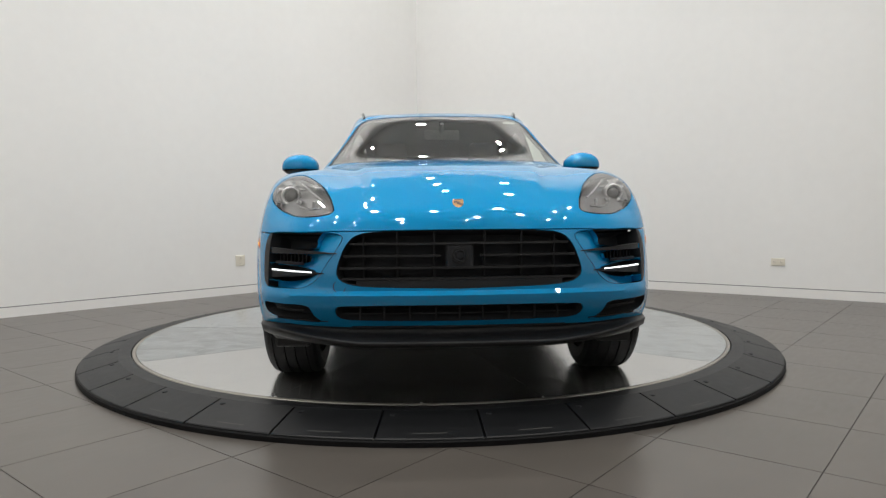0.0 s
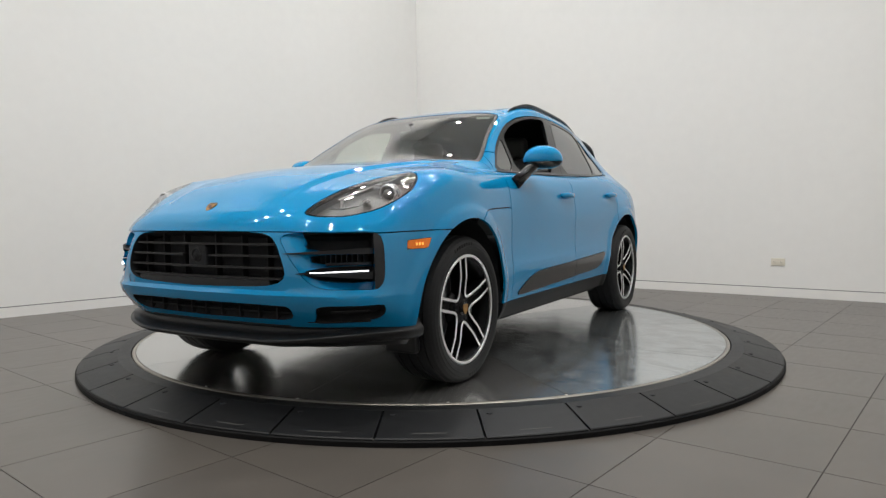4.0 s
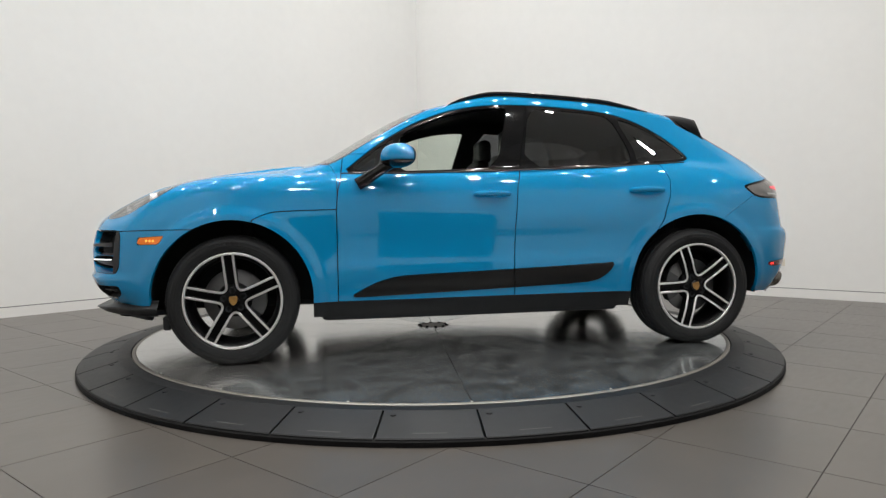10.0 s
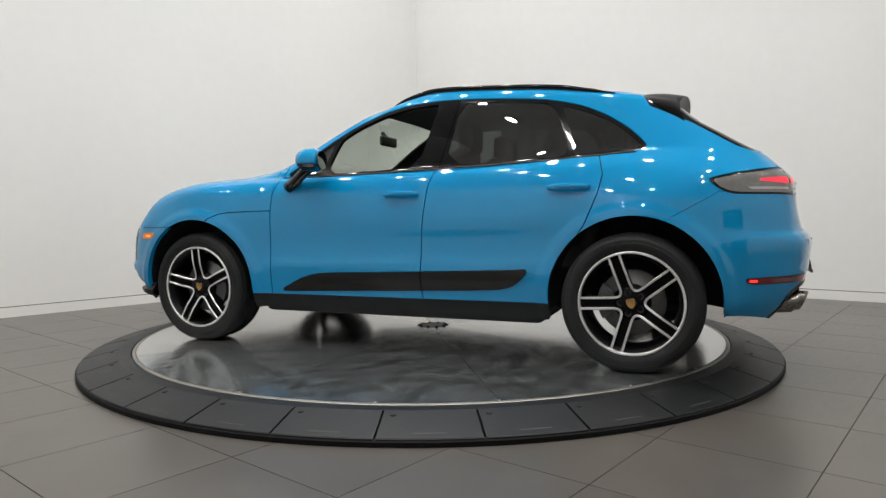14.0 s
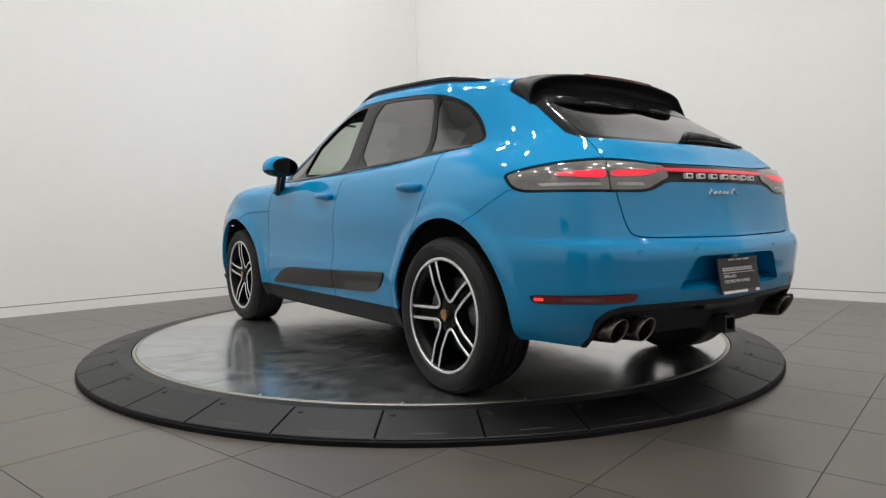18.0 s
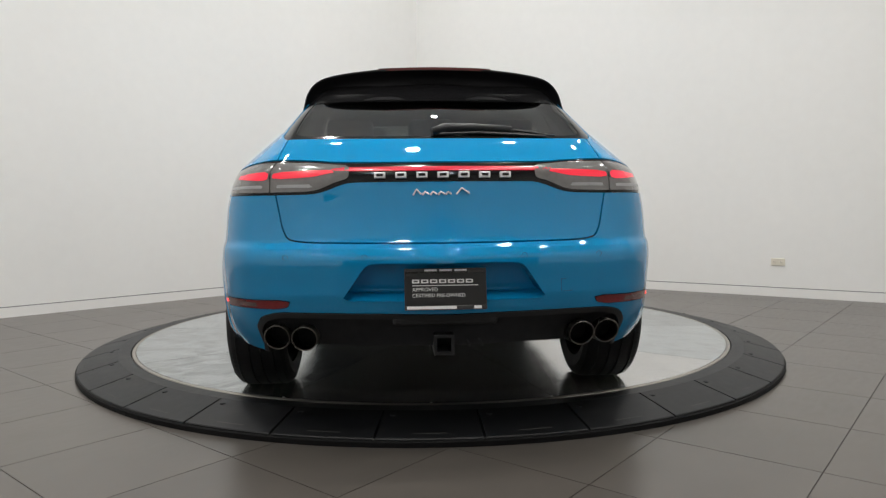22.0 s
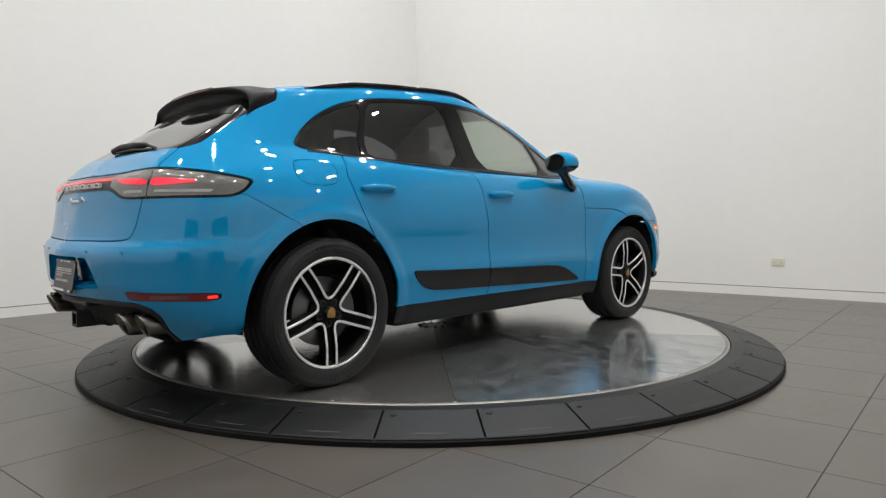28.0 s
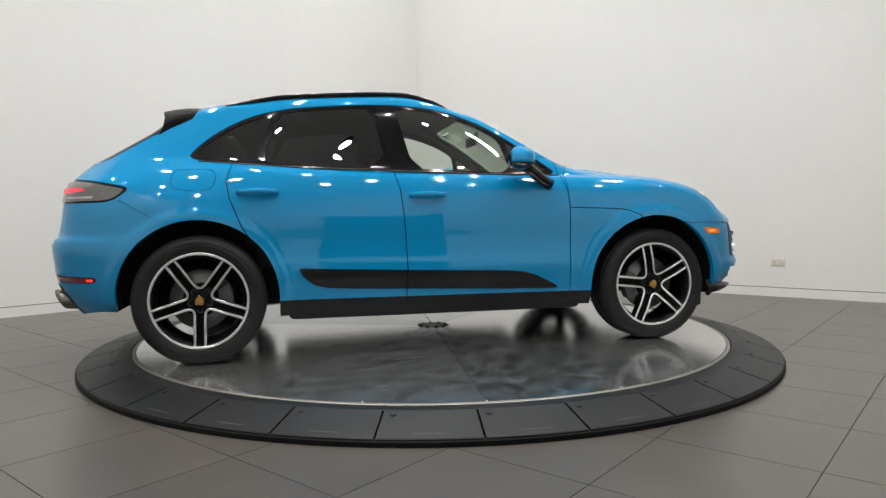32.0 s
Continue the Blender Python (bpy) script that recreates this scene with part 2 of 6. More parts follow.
def tile_material():
    """Grey porcelain: cloudy tone, faint streaks, a tone of its own for each tile."""
    m, nt, b = nodes_of("floor_tile")
    L = nt.links.new
    tc, info = nt.nodes.new("ShaderNodeTexCoord"), nt.nodes.new("ShaderNodeObjectInfo")
    shift = nt.nodes.new("ShaderNodeVectorMath")
    shift.operation = "ADD"
    wide = nt.nodes.new("ShaderNodeVectorMath")
    wide.operation, wide.inputs[1].default_value = "SCALE", (1, 1, 1)
    wide.inputs["Scale"].default_value = 37.0
    comb = nt.nodes.new("ShaderNodeCombineXYZ")
    L(info.outputs["Random"], comb.inputs[0]), L(info.outputs["Random"], comb.inputs[1])
    L(comb.outputs[0], wide.inputs[0])
    L(tc.outputs["Object"], shift.inputs[0]), L(wide.outputs[0], shift.inputs[1])
    stretch = nt.nodes.new("ShaderNodeMapping")
    stretch.inputs["Scale"].default_value = (1.0, 3.5, 1.0)
    L(shift.outputs[0], stretch.inputs["Vector"])
    cloud, streak = nt.nodes.new("ShaderNodeTexNoise"), nt.nodes.new("ShaderNodeTexNoise")
    cloud.inputs["Scale"].default_value, cloud.inputs["Detail"].default_value = 3.0, 5
    streak.inputs["Scale"].default_value, streak.inputs["Detail"].default_value = 9.0, 7
    L(shift.outputs[0], cloud.inputs["Vector"]), L(stretch.outputs[0], streak.inputs["Vector"])
    add = nt.nodes.new("ShaderNodeMath")
    add.operation = "ADD"
    L(cloud.outputs["Fac"], add.inputs[0]), L(streak.outputs["Fac"], add.inputs[1])
    own = nt.nodes.new("ShaderNodeMath")
    own.operation, own.inputs[1].default_value = "MULTIPLY_ADD", 0.25
    L(info.outputs["Random"], own.inputs[0]), L(add.outputs[0], own.inputs[2])
    ramp = nt.nodes.new("ShaderNodeMapRange")
    ramp.inputs["From Min"].default_value, ramp.inputs["From Max"].default_value = 0.75, 1.5
    ramp.inputs["To Min"].default_value, ramp.inputs["To Max"].default_value = 0.85, 1.15
    L(own.outputs[0], ramp.inputs["Value"])
    mul = nt.nodes.new("ShaderNodeVectorMath")
    mul.operation, mul.inputs[0].default_value = "MULTIPLY", (0.079, 0.0708, 0.0625)
    L(ramp.outputs["Result"], mul.inputs[1]), L(mul.outputs[0], b.inputs["Base Color"])
    rr = nt.nodes.new("ShaderNodeMapRange")
    rr.inputs["From Min"].default_value, rr.inputs["From Max"].default_value = 0.3, 0.7
    rr.inputs["To Min"].default_value, rr.inputs["To Max"].default_value = 0.28, 0.33
    L(streak.outputs["Fac"], rr.inputs["Value"]), L(rr.outputs["Result"], b.inputs["Roughness"])
    bn = nt.nodes.new("ShaderNodeBump")
    bn.inputs["Strength"].default_value, bn.inputs["Distance"].default_value = 0.05, 0.0001
    L(streak.outputs["Fac"], bn.inputs["Height"]), L(bn.outputs[0], b.inputs["Normal"])
    return m


TILE = tile_material()
GROUT = simple("grout", (0.042, 0.038, 0.034), 0.85, grain=0.2, scale=60)
floor_base = tagged(part("floor", box(-9.5, 10.0, -11, 6.5, -0.2, -0.0035), GROUT), "grey porcelain tile floor with dark narrow joints", "floor", kind="structure")

# ---- the turntable's place: still ring of black segments, turning round plate ----
DISC_R, RING_R, SEGMENTS = 2.022, 2.322, 33


def arc_plate(r0, r1, a0, a1, za, zb, base, n=6, lip=0.004):
    """A slab between two radii and two angles, its top sloping from za at r0 to zb at r1."""
    verts, faces = [], []
    for i in range(n + 1):
        a = a0 + (a1 - a0) * i / n
        c, s = math.cos(a), math.sin(a)
        for r, z in ((r0, base), (r0, za - lip), (r0 + lip, za), (r1 - lip, zb), (r1, zb - lip), (r1, base)):
            verts.append((r * c, r * s, z))
    for i in range(n):
        for k in range(6):
            j = (k + 1) % 6
            faces.append((i * 6 + k, i * 6 + j, i * 6 + 6 + j, i * 6 + 6 + k))
    faces += [tuple(range(6))[::-1], tuple(n * 6 + k for k in range(6))]
    return mesh_of(verts, faces)


RING_MAT = simple("ring_rubber", (0.0070, 0.0077, 0.0088), 0.46, grain=0.3, scale=26, bump=0.0005, spread=0.05, spec=0.3)
RING_SCUFF = simple("ring_scuff", (0.035, 0.034, 0.032), 0.6, grain=0.6, scale=45)
RING_EDGE = simple("ring_edge", (0.005, 0.005, 0.0055), 0.65, grain=0.2, scale=50, spec=0.15)
ring = tagged(empty("ramp_ring"), "still ring of sloping black rubber segments round the turntable", "ring")
STEP = 2 * math.pi / SEGMENTS
FIRST = radians(-95.9)
seg_mesh = None
hole_mesh = None
for i in range(SEGMENTS):
    if seg_mesh is None:
        ob = part("segment", arc_plate(DISC_R + 0.075, RING_R - 0.004, 0.0022, STEP - 0.0022, FLOOR - 0.001, FLOOR - 0.050, 0.012), RING_MAT, ring)
        seg_mesh = ob.data
        hole = part("bolt_hole", lathe([(0.0, 0.0012), (0.010, 0.0012), (0.014, 0.0004), (0.014, -0.004)], 12), DARK_VOID, ring)
        hole_mesh = hole.data
    else:
        ob, hole = new("segment", seg_mesh), new("bolt_hole", hole_mesh)
        ob.parent = hole.parent = ring
    ob.matrix_basis = pose(0, 0, 0, rz=math.degrees(FIRST + i * STEP))
    if i == 0:
        slot = part("grip_slot", arc_plate(RING_R - 0.047, RING_R - 0.041, STEP * .34, STEP * .66, FLOOR - 0.0405, FLOOR - 0.0418, FLOOR - 0.048, lip=0.0006), RING_SCUFF, ring)
        slot_mesh = slot.data
    else:
        slot = new("grip_slot", slot_mesh)
        slot.parent = ring
    slot.matrix_basis = ob.matrix_basis
    a = FIRST + i * STEP + 0.022
    hole.matrix_basis = pose((DISC_R + 0.115) * math.cos(a), (DISC_R + 0.115) * math.sin(a), FLOOR - 0.0085)
part("collar", arc_plate(DISC_R + 0.006, DISC_R + 0.0815, 0, 2 * math.pi, FLOOR - 0.0005, FLOOR - 0.0012, 0.01, n=132, lip=0.0006), RING_MAT, ring, "flat black collar inside the ramp segments")
part("rim_edge", arc_plate(RING_R - 0.03, RING_R + 0.004, 0, 2 * math.pi, FLOOR - 0.056, FLOOR - 0.060, 0.0, n=132), RING_EDGE, ring, "black vertical edge strip on the floor")


def plate_material(name, tones, gloss, relief, span, tint, metal):
    """Brushed steel sheet, worn dull in sweeping smears; each wedge with a tone of its own."""
    m, nt, b = nodes_of(name)
    L = nt.links.new
    tc, info = nt.nodes.new("ShaderNodeTexCoord"), nt.nodes.new("ShaderNodeObjectInfo")
    warp = nt.nodes.new("ShaderNodeTexNoise")
    warp.inputs["Scale"].default_value, warp.inputs["Detail"].default_value = 1.6, 3
    L(tc.outputs["Object"], warp.inputs["Vector"])
    push = nt.nodes.new("ShaderNodeVectorMath")
    push.operation = "MULTIPLY_ADD"
    push.inputs[1].default_value = (0.45, 0.45, 0.0)
    L(warp.outputs["Color"], push.inputs[0]), L(tc.outputs["Object"], push.inputs[2])
    turn = nt.nodes.new("ShaderNodeMapping")
    turn.inputs["Scale"].default_value = (1.5, 3.0, 1.0)
    L(push.outputs[0], turn.inputs["Vector"])
    smear, fine = nt.nodes.new("ShaderNodeTexNoise"), nt.nodes.new("ShaderNodeTexNoise")
    smear.inputs["Scale"].default_value, smear.inputs["Detail"].default_value = 4.2, 9
    smear.inputs["Distortion"].default_value = 0.6
    fine.inputs["Scale"].default_value, fine.inputs["Detail"].default_value = 30.0, 4
    L(turn.outputs[0], smear.inputs["Vector"]), L(turn.outputs[0], fine.inputs["Vector"])
    own = nt.nodes.new("ShaderNodeMath")
    own.operation, own.inputs[1].default_value = "MULTIPLY_ADD", 0.30
    L(info.outputs["Random"], own.inputs[0]), L(smear.outputs["Fac"], own.inputs[2])
    tone = nt.nodes.new("ShaderNodeMapRange")
    tone.inputs["From Min"].default_value, tone.inputs["From Max"].default_value = span
    tone.inputs["To Min"].default_value, tone.inputs["To Max"].default_value = tones
    L(own.outputs[0], tone.inputs["Value"])
    mul = nt.nodes.new("ShaderNodeVectorMath")
    mul.operation, mul.inputs[0].default_value = "MULTIPLY", tint
    L(tone.outputs["Result"], mul.inputs[1]), L(mul.outputs[0], b.inputs["Base Color"])
    b.inputs["Metallic"].default_value = metal
    rough = nt.nodes.new("ShaderNodeMapRange")
    rough.inputs["From Min"].default_value, rough.inputs["From Max"].default_value = 0.3, 0.75
    rough.inputs["To Min"].default_value, rough.inputs["To Max"].default_value = gloss
    L(smear.outputs["Fac"], rough.inputs["Value"]), L(rough.outputs["Result"], b.inputs["Roughness"])
    bn = nt.nodes.new("ShaderNodeBump")
    bn.inputs["Strength"].default_value, bn.inputs["Distance"].default_value = relief, 0.0008
    L(fine.outputs["Fac"], bn.inputs["Height"]), L(bn.outputs[0], b.inputs["Normal"])
    return m


PLATE_CLEAN = plate_material("plate_steel", (0.54, 0.66), (0.14, 0.20), 0.03, (0.35, 0.8), (1.0, 0.995, 0.975), 0.92)
PLATE_WORN = plate_material("plate_steel_worn", (0.27, 0.58), (0.12, 0.25), 0.05, (0.44, 0.76), (0.94, 1.0, 1.015), 0.9)
SCREW = simple("screw_steel", (0.62, 0.62, 0.6), 0.35, metal=1.0)
PLATE_RIM = simple("plate_rim", (0.34, 0.32, 0.29), 0.45, metal=1.0, grain=0.15, scale=30, spread=0.08)
WEDGES, SEAM = 10, radians(13.1)
CROWN = 0.016                       # the plate rises a little towards its middle
turntable = tagged(empty("turntable"), "round brushed steel turntable in ten wedges, smeared and worn", "turntable")


def wedge_mesh():
    verts, faces, nr, na = [], [], 10, 10
    span = 2 * math.pi / WEDGES
    for i in range(nr + 1):
        r = 0.115 + (DISC_R - 0.024 - 0.115) * i / nr
        for k in range(na + 1):
            a = span * k / na
            if k == 0:
                a += 0.0022 / r
            if k == na:
                a -= 0.0022 / r
            verts.append((r * math.cos(a), r * math.sin(a), CROWN * max(0, 1 - r / 1.35)))
    for i in range(nr):
        for k in range(na):
            a = i * (na + 1) + k
            faces.append((a, a + na + 1, a + na + 2, a + 1))
    n = len(verts)
    verts += [(x, y, -0.02) for x, y, z in verts]
    edge = [k for k in range(na + 1)] + [i * (na + 1) + na for i in range(1, nr + 1)] + \
           [nr * (na + 1) + k for k in range(na - 1, -1, -1)] + [i * (na + 1) for i in range(nr - 1, 0, -1)]
    for a, b in zip(edge, edge[1:] + edge[:1]):
        faces.append((a, b, n + b, n + a))
    return mesh_of(verts, faces)


wedge_data = None
for i in range(WEDGES):
    if wedge_data is None:
        ob = part("wedge_plate", wedge_mesh(), PLATE_CLEAN, turntable)
        wedge_data = ob.data
    else:
        if i == 1:
            worn_data = wedge_data.copy()
            worn_data.materials[0] = PLATE_WORN
        ob = new("wedge_plate", worn_data if i in (1, 2, 3, 6, 7) else wedge_data)
        ob.parent = turntable
    ob.matrix_basis = pose(0, 0, 0, rz=math.degrees(SEAM + i * 2 * math.pi / WEDGES))
part("under_plate", lathe([(0.0, -0.004), (DISC_R - 0.03, -0.004), (DISC_R - 0.03, -0.05), (0, -0.05)], 96), DARK_VOID, turntable)
part("edge_band", arc_plate(DISC_R - 0.022, DISC_R, 0, 2 * math.pi, 0.001, 0.0, -0.06, n=132, lip=0.003), PLATE_RIM, turntable, "polished steel edge band")
part("hub_cap", lathe([(0.0, CROWN), (0.09, CROWN), (0.108, CROWN - 0.002), (0.113, CROWN - 0.012)], 40), PLATE_RIM, turntable, "round steel cap at the centre")
screw_data = None
for i in range(20):
    if screw_data is None:
        ob = part("rim_screw", lathe([(0.0, 0.002), (0.004, 0.002), (0.006, 0.001), (0.006, -0.004)], 10), SCREW, turntable)
        screw_data = ob.data
    else:
        ob = new("rim_screw", screw_data)
        ob.parent = turntable
    a = SEAM + radians(2.0 if i % 2 else 0.0) + (i // 2 + 0.5 * (i % 2)) * 2 * math.pi / 10
    ob.matrix_basis = pose((DISC_R - 0.034) * math.cos(a), (DISC_R - 0.034) * math.sin(a), 0.0)
bolt_data = None
for i in range(10):
    if bolt_data is None:
        ob = part("hub_bolt", lathe([(0.0, 0.006), (0.009, 0.006), (0.012, 0.003), (0.012, -0.004)], 10), DARK_VOID, turntable)
        bolt_data = ob.data
    else:
        ob = new("hub_bolt", bolt_data)
        ob.parent = turntable
    a = SEAM + 0.1 + i * 2 * math.pi / 10
    ob.matrix_basis = pose(0.1 * math.cos(a), 0.1 * math.sin(a), CROWN)

# ---- the car's outer form: control lines run from the nose's middle round the side to the tail's middle ----
# The car's own space: x forward from midway between the axles, y to its left, z up from the plate.
RAILS = []
ARCHES = ((1.4035, 0.372), (-1.418, 0.374))   # centres of the wheel openings
ARCH_R = 0.441
CREASE = 0.547                   # height of the doors' lower crease


def rail(x, y, z):
    RAILS.append(np.array([x, y, z], float).T)


# lower edge
rail((2.08, 2.05, 1.93, 1.8, 1.4, 0.75, -0.25, -1, -1.5, -1.92, -2.12, -2.24),
     (0, 0.46, 0.745, 0.86, 0.89, 0.86, 0.86, 0.87, 0.88, 0.85, 0.65, 0),
     (0.25, 0.25, 0.26, 0.26, 0.25, 0.245, 0.24, 0.25, 0.28, 0.31, 0.28, 0.27))
# top of the dark sill
rail((2.155, 2.128, 2, 1.85, 1.4, 0.75, -0.25, -1, -1.5, -1.92, -2.18, -2.3),
     (0, 0.48, 0.78, 0.895, 0.93, 0.895, 0.895, 0.905, 0.93, 0.885, 0.7, 0),
     (0.36, 0.36, 0.36, 0.35, 0.34, 0.335, 0.33, 0.34, 0.34, 0.36, 0.38, 0.4))
# fullest line of the bumpers
rail((2.255, 2.218, 2.06, 1.88, 1.4, 0.75, -0.25, -1, -1.5, -1.93, -2.225, -2.36),
     (0, 0.49, 0.802, 0.91, 0.95, 0.908, 0.914, 0.928, 0.95, 0.91, 0.72, 0),
     (0.5, 0.5, 0.49, 0.48, 0.46, 0.488, 0.488, 0.488, 0.47, 0.5, 0.5, 0.5))
# middle of the doors
rail((2.26, 2.228, 2.05, 1.88, 1.4, 0.75, -0.25, -1, -1.5, -1.93, -2.228, -2.365),
     (0, 0.48, 0.802, 0.91, 0.968, 0.897, 0.901, 0.918, 0.965, 0.92, 0.72, 0),
     (0.64, 0.64, 0.64, 0.64, 0.65, 0.585, 0.585, 0.585, 0.65, 0.65, 0.655, 0.655))
# above the grille, ledge of the rear bumper
rail((2.24, 2.203, 2.02, 1.87, 1.4, 0.77, -0.25, -1, -1.5, -1.95, -2.212, -2.325),
     (0, 0.47, 0.79, 0.904, 0.960, 0.905, 0.915, 0.93, 0.955, 0.9, 0.7, 0),
     (0.775, 0.77, 0.77, 0.765, 0.8, 0.79, 0.78, 0.79, 0.79, 0.74, 0.72, 0.715))
# nose, waist, hatch
rail((2.2, 2.15, 1.97, 1.85, 1.4, 0.79, -0.25, -1, -1.5, -1.95, -2.195, -2.28),
     (0, 0.45, 0.75, 0.88, 0.944, 0.9, 0.905, 0.92, 0.945, 0.89, 0.68, 0),
     (0.845, 0.845, 0.85, 0.87, 0.9, 0.88, 0.88, 0.89, 0.89, 0.86, 0.85, 0.85))
# shoulder
rail((2.11, 2.06, 1.9, 1.75, 1.4, 0.8, -0.25, -1, -1.5, -1.92, -2.185, -2.262),
     (0, 0.43, 0.705, 0.842, 0.918, 0.885, 0.885, 0.895, 0.9, 0.86, 0.66, 0),
     (0.905, 0.9, 0.945, 0.985, 1.005, 0.975, 0.98, 0.99, 1, 1, 0.99, 0.985))
# crown of the wings, under the windows
rail((1.95, 1.9, 1.75, 1.62, 1.37, 0.85, -0.25, -1, -1.45, -1.85, -2.13, -2.19),
     (0, 0.4, 0.61, 0.735, 0.815, 0.835, 0.845, 0.85, 0.83, 0.8, 0.63, 0),
     (1, 0.988, 1.012, 1.045, 1.07, 1.055, 1.065, 1.085, 1.1, 1.08, 1.06, 1.055))
# bonnet, waistline, foot of the rear screen
rail((1.5, 1.48, 1.4, 1.3, 1.15, 0.9, -0.25, -1, -1.45, -1.8, -2.05, -2.11),
     (0, 0.33, 0.5, 0.58, 0.66, 0.77, 0.8, 0.8, 0.745, 0.715, 0.585, 0),
     (1.094, 1.091, 1.086, 1.093, 1.095, 1.085, 1.1, 1.125, 1.165, 1.165, 1.135, 1.13))
# foot of the windscreen
rail((1.02, 1.01, 0.98, 0.95, 0.9, 0.8, -0.25, -1, -1.42, -1.72, -1.945, -2.025),
     (0, 0.34, 0.55, 0.65, 0.71, 0.765, 0.785, 0.785, 0.725, 0.69, 0.605, 0),
     (1.14, 1.136, 1.13, 1.126, 1.124, 1.11, 1.12, 1.145, 1.19, 1.205, 1.19, 1.185))
# half way up the windows
rail((0.68, 0.67, 0.65, 0.63, 0.62, 0.6, -0.25, -0.98, -1.32, -1.6, -1.805, -1.895),
     (0, 0.32, 0.52, 0.61, 0.655, 0.67, 0.725, 0.715, 0.67, 0.645, 0.59, 0),
     (1.325, 1.32, 1.3, 1.285, 1.275, 1.265, 1.31, 1.31, 1.3, 1.29, 1.27, 1.27))
# heads of the windows
rail((0.36, 0.355, 0.33, 0.31, 0.3, 0.27, -0.25, -0.93, -1.2, -1.46, -1.67, -1.75),
     (0, 0.3, 0.49, 0.57, 0.595, 0.605, 0.66, 0.645, 0.61, 0.59, 0.55, 0),
     (1.495, 1.49, 1.475, 1.46, 1.45, 1.445, 1.5, 1.465, 1.435, 1.4, 1.36, 1.355))
# edge of the roof
rail((0.22, 0.215, 0.2, 0.18, 0.16, 0.13, -0.25, -0.88, -1.12, -1.4, -1.6, -1.63),
     (0, 0.28, 0.46, 0.53, 0.55, 0.56, 0.6, 0.585, 0.56, 0.54, 0.47, 0),
     (1.535, 1.53, 1.52, 1.51, 1.505, 1.515, 1.58, 1.55, 1.525, 1.485, 1.445, 1.45))
# roof skin
rail((0.05, 0.05, 0.04, 0.02, 0, -0.02, -0.3, -0.8, -1, -1.25, -1.42, -1.45),
     (0, 0.2, 0.33, 0.38, 0.4, 0.41, 0.43, 0.42, 0.41, 0.39, 0.34, 0),
     (1.575, 1.572, 1.567, 1.564, 1.562, 1.57, 1.608, 1.588, 1.573, 1.548, 1.52, 1.525))
# ridge of the roof
rail((-0.1, -0.12, -0.15, -0.18, -0.2, -0.25, -0.4, -0.7, -0.85, -1, -1.1, -1.15),
     (0, 0, 0, 0, 0, 0, 0, 0, 0, 0, 0, 0),
     (1.595, 1.596, 1.597, 1.598, 1.6, 1.6, 1.608, 1.6, 1.59, 1.578, 1.568, 1.565))


def pchip(xs, ys, q):
    """Smooth curve through (xs, ys) without overshoot; ys may have further axes."""
    h = np.diff(xs)
    h_ = h.reshape(-1, *([1] * (ys.ndim - 1)))
    d = np.diff(ys, axis=0) / h_
    m = np.zeros_like(ys)
    w1, w2 = 2 * h_[1:] + h_[:-1], h_[1:] + 2 * h_[:-1]
    same = d[:-1] * d[1:] > 0
    with np.errstate(divide="ignore", invalid="ignore"):
        m[1:-1] = np.where(same, (w1 + w2) / (w1 / d[:-1] + w2 / d[1:]), 0)
    m[0], m[-1] = d[0], d[-1]
    i = np.clip(np.searchsorted(xs, q, side="right") - 1, 0, len(xs) - 2)
    t = ((q - xs[i]) / h[i]).reshape(-1, *([1] * (ys.ndim - 1)))
    hh = h_[i]
    return ((1 + 2 * t) * (1 - t) ** 2 * ys[i] + t * (1 - t) ** 2 * hh * m[i]
            + t * t * (3 - 2 * t) * ys[i + 1] + t * t * (t - 1) * hh * m[i + 1])


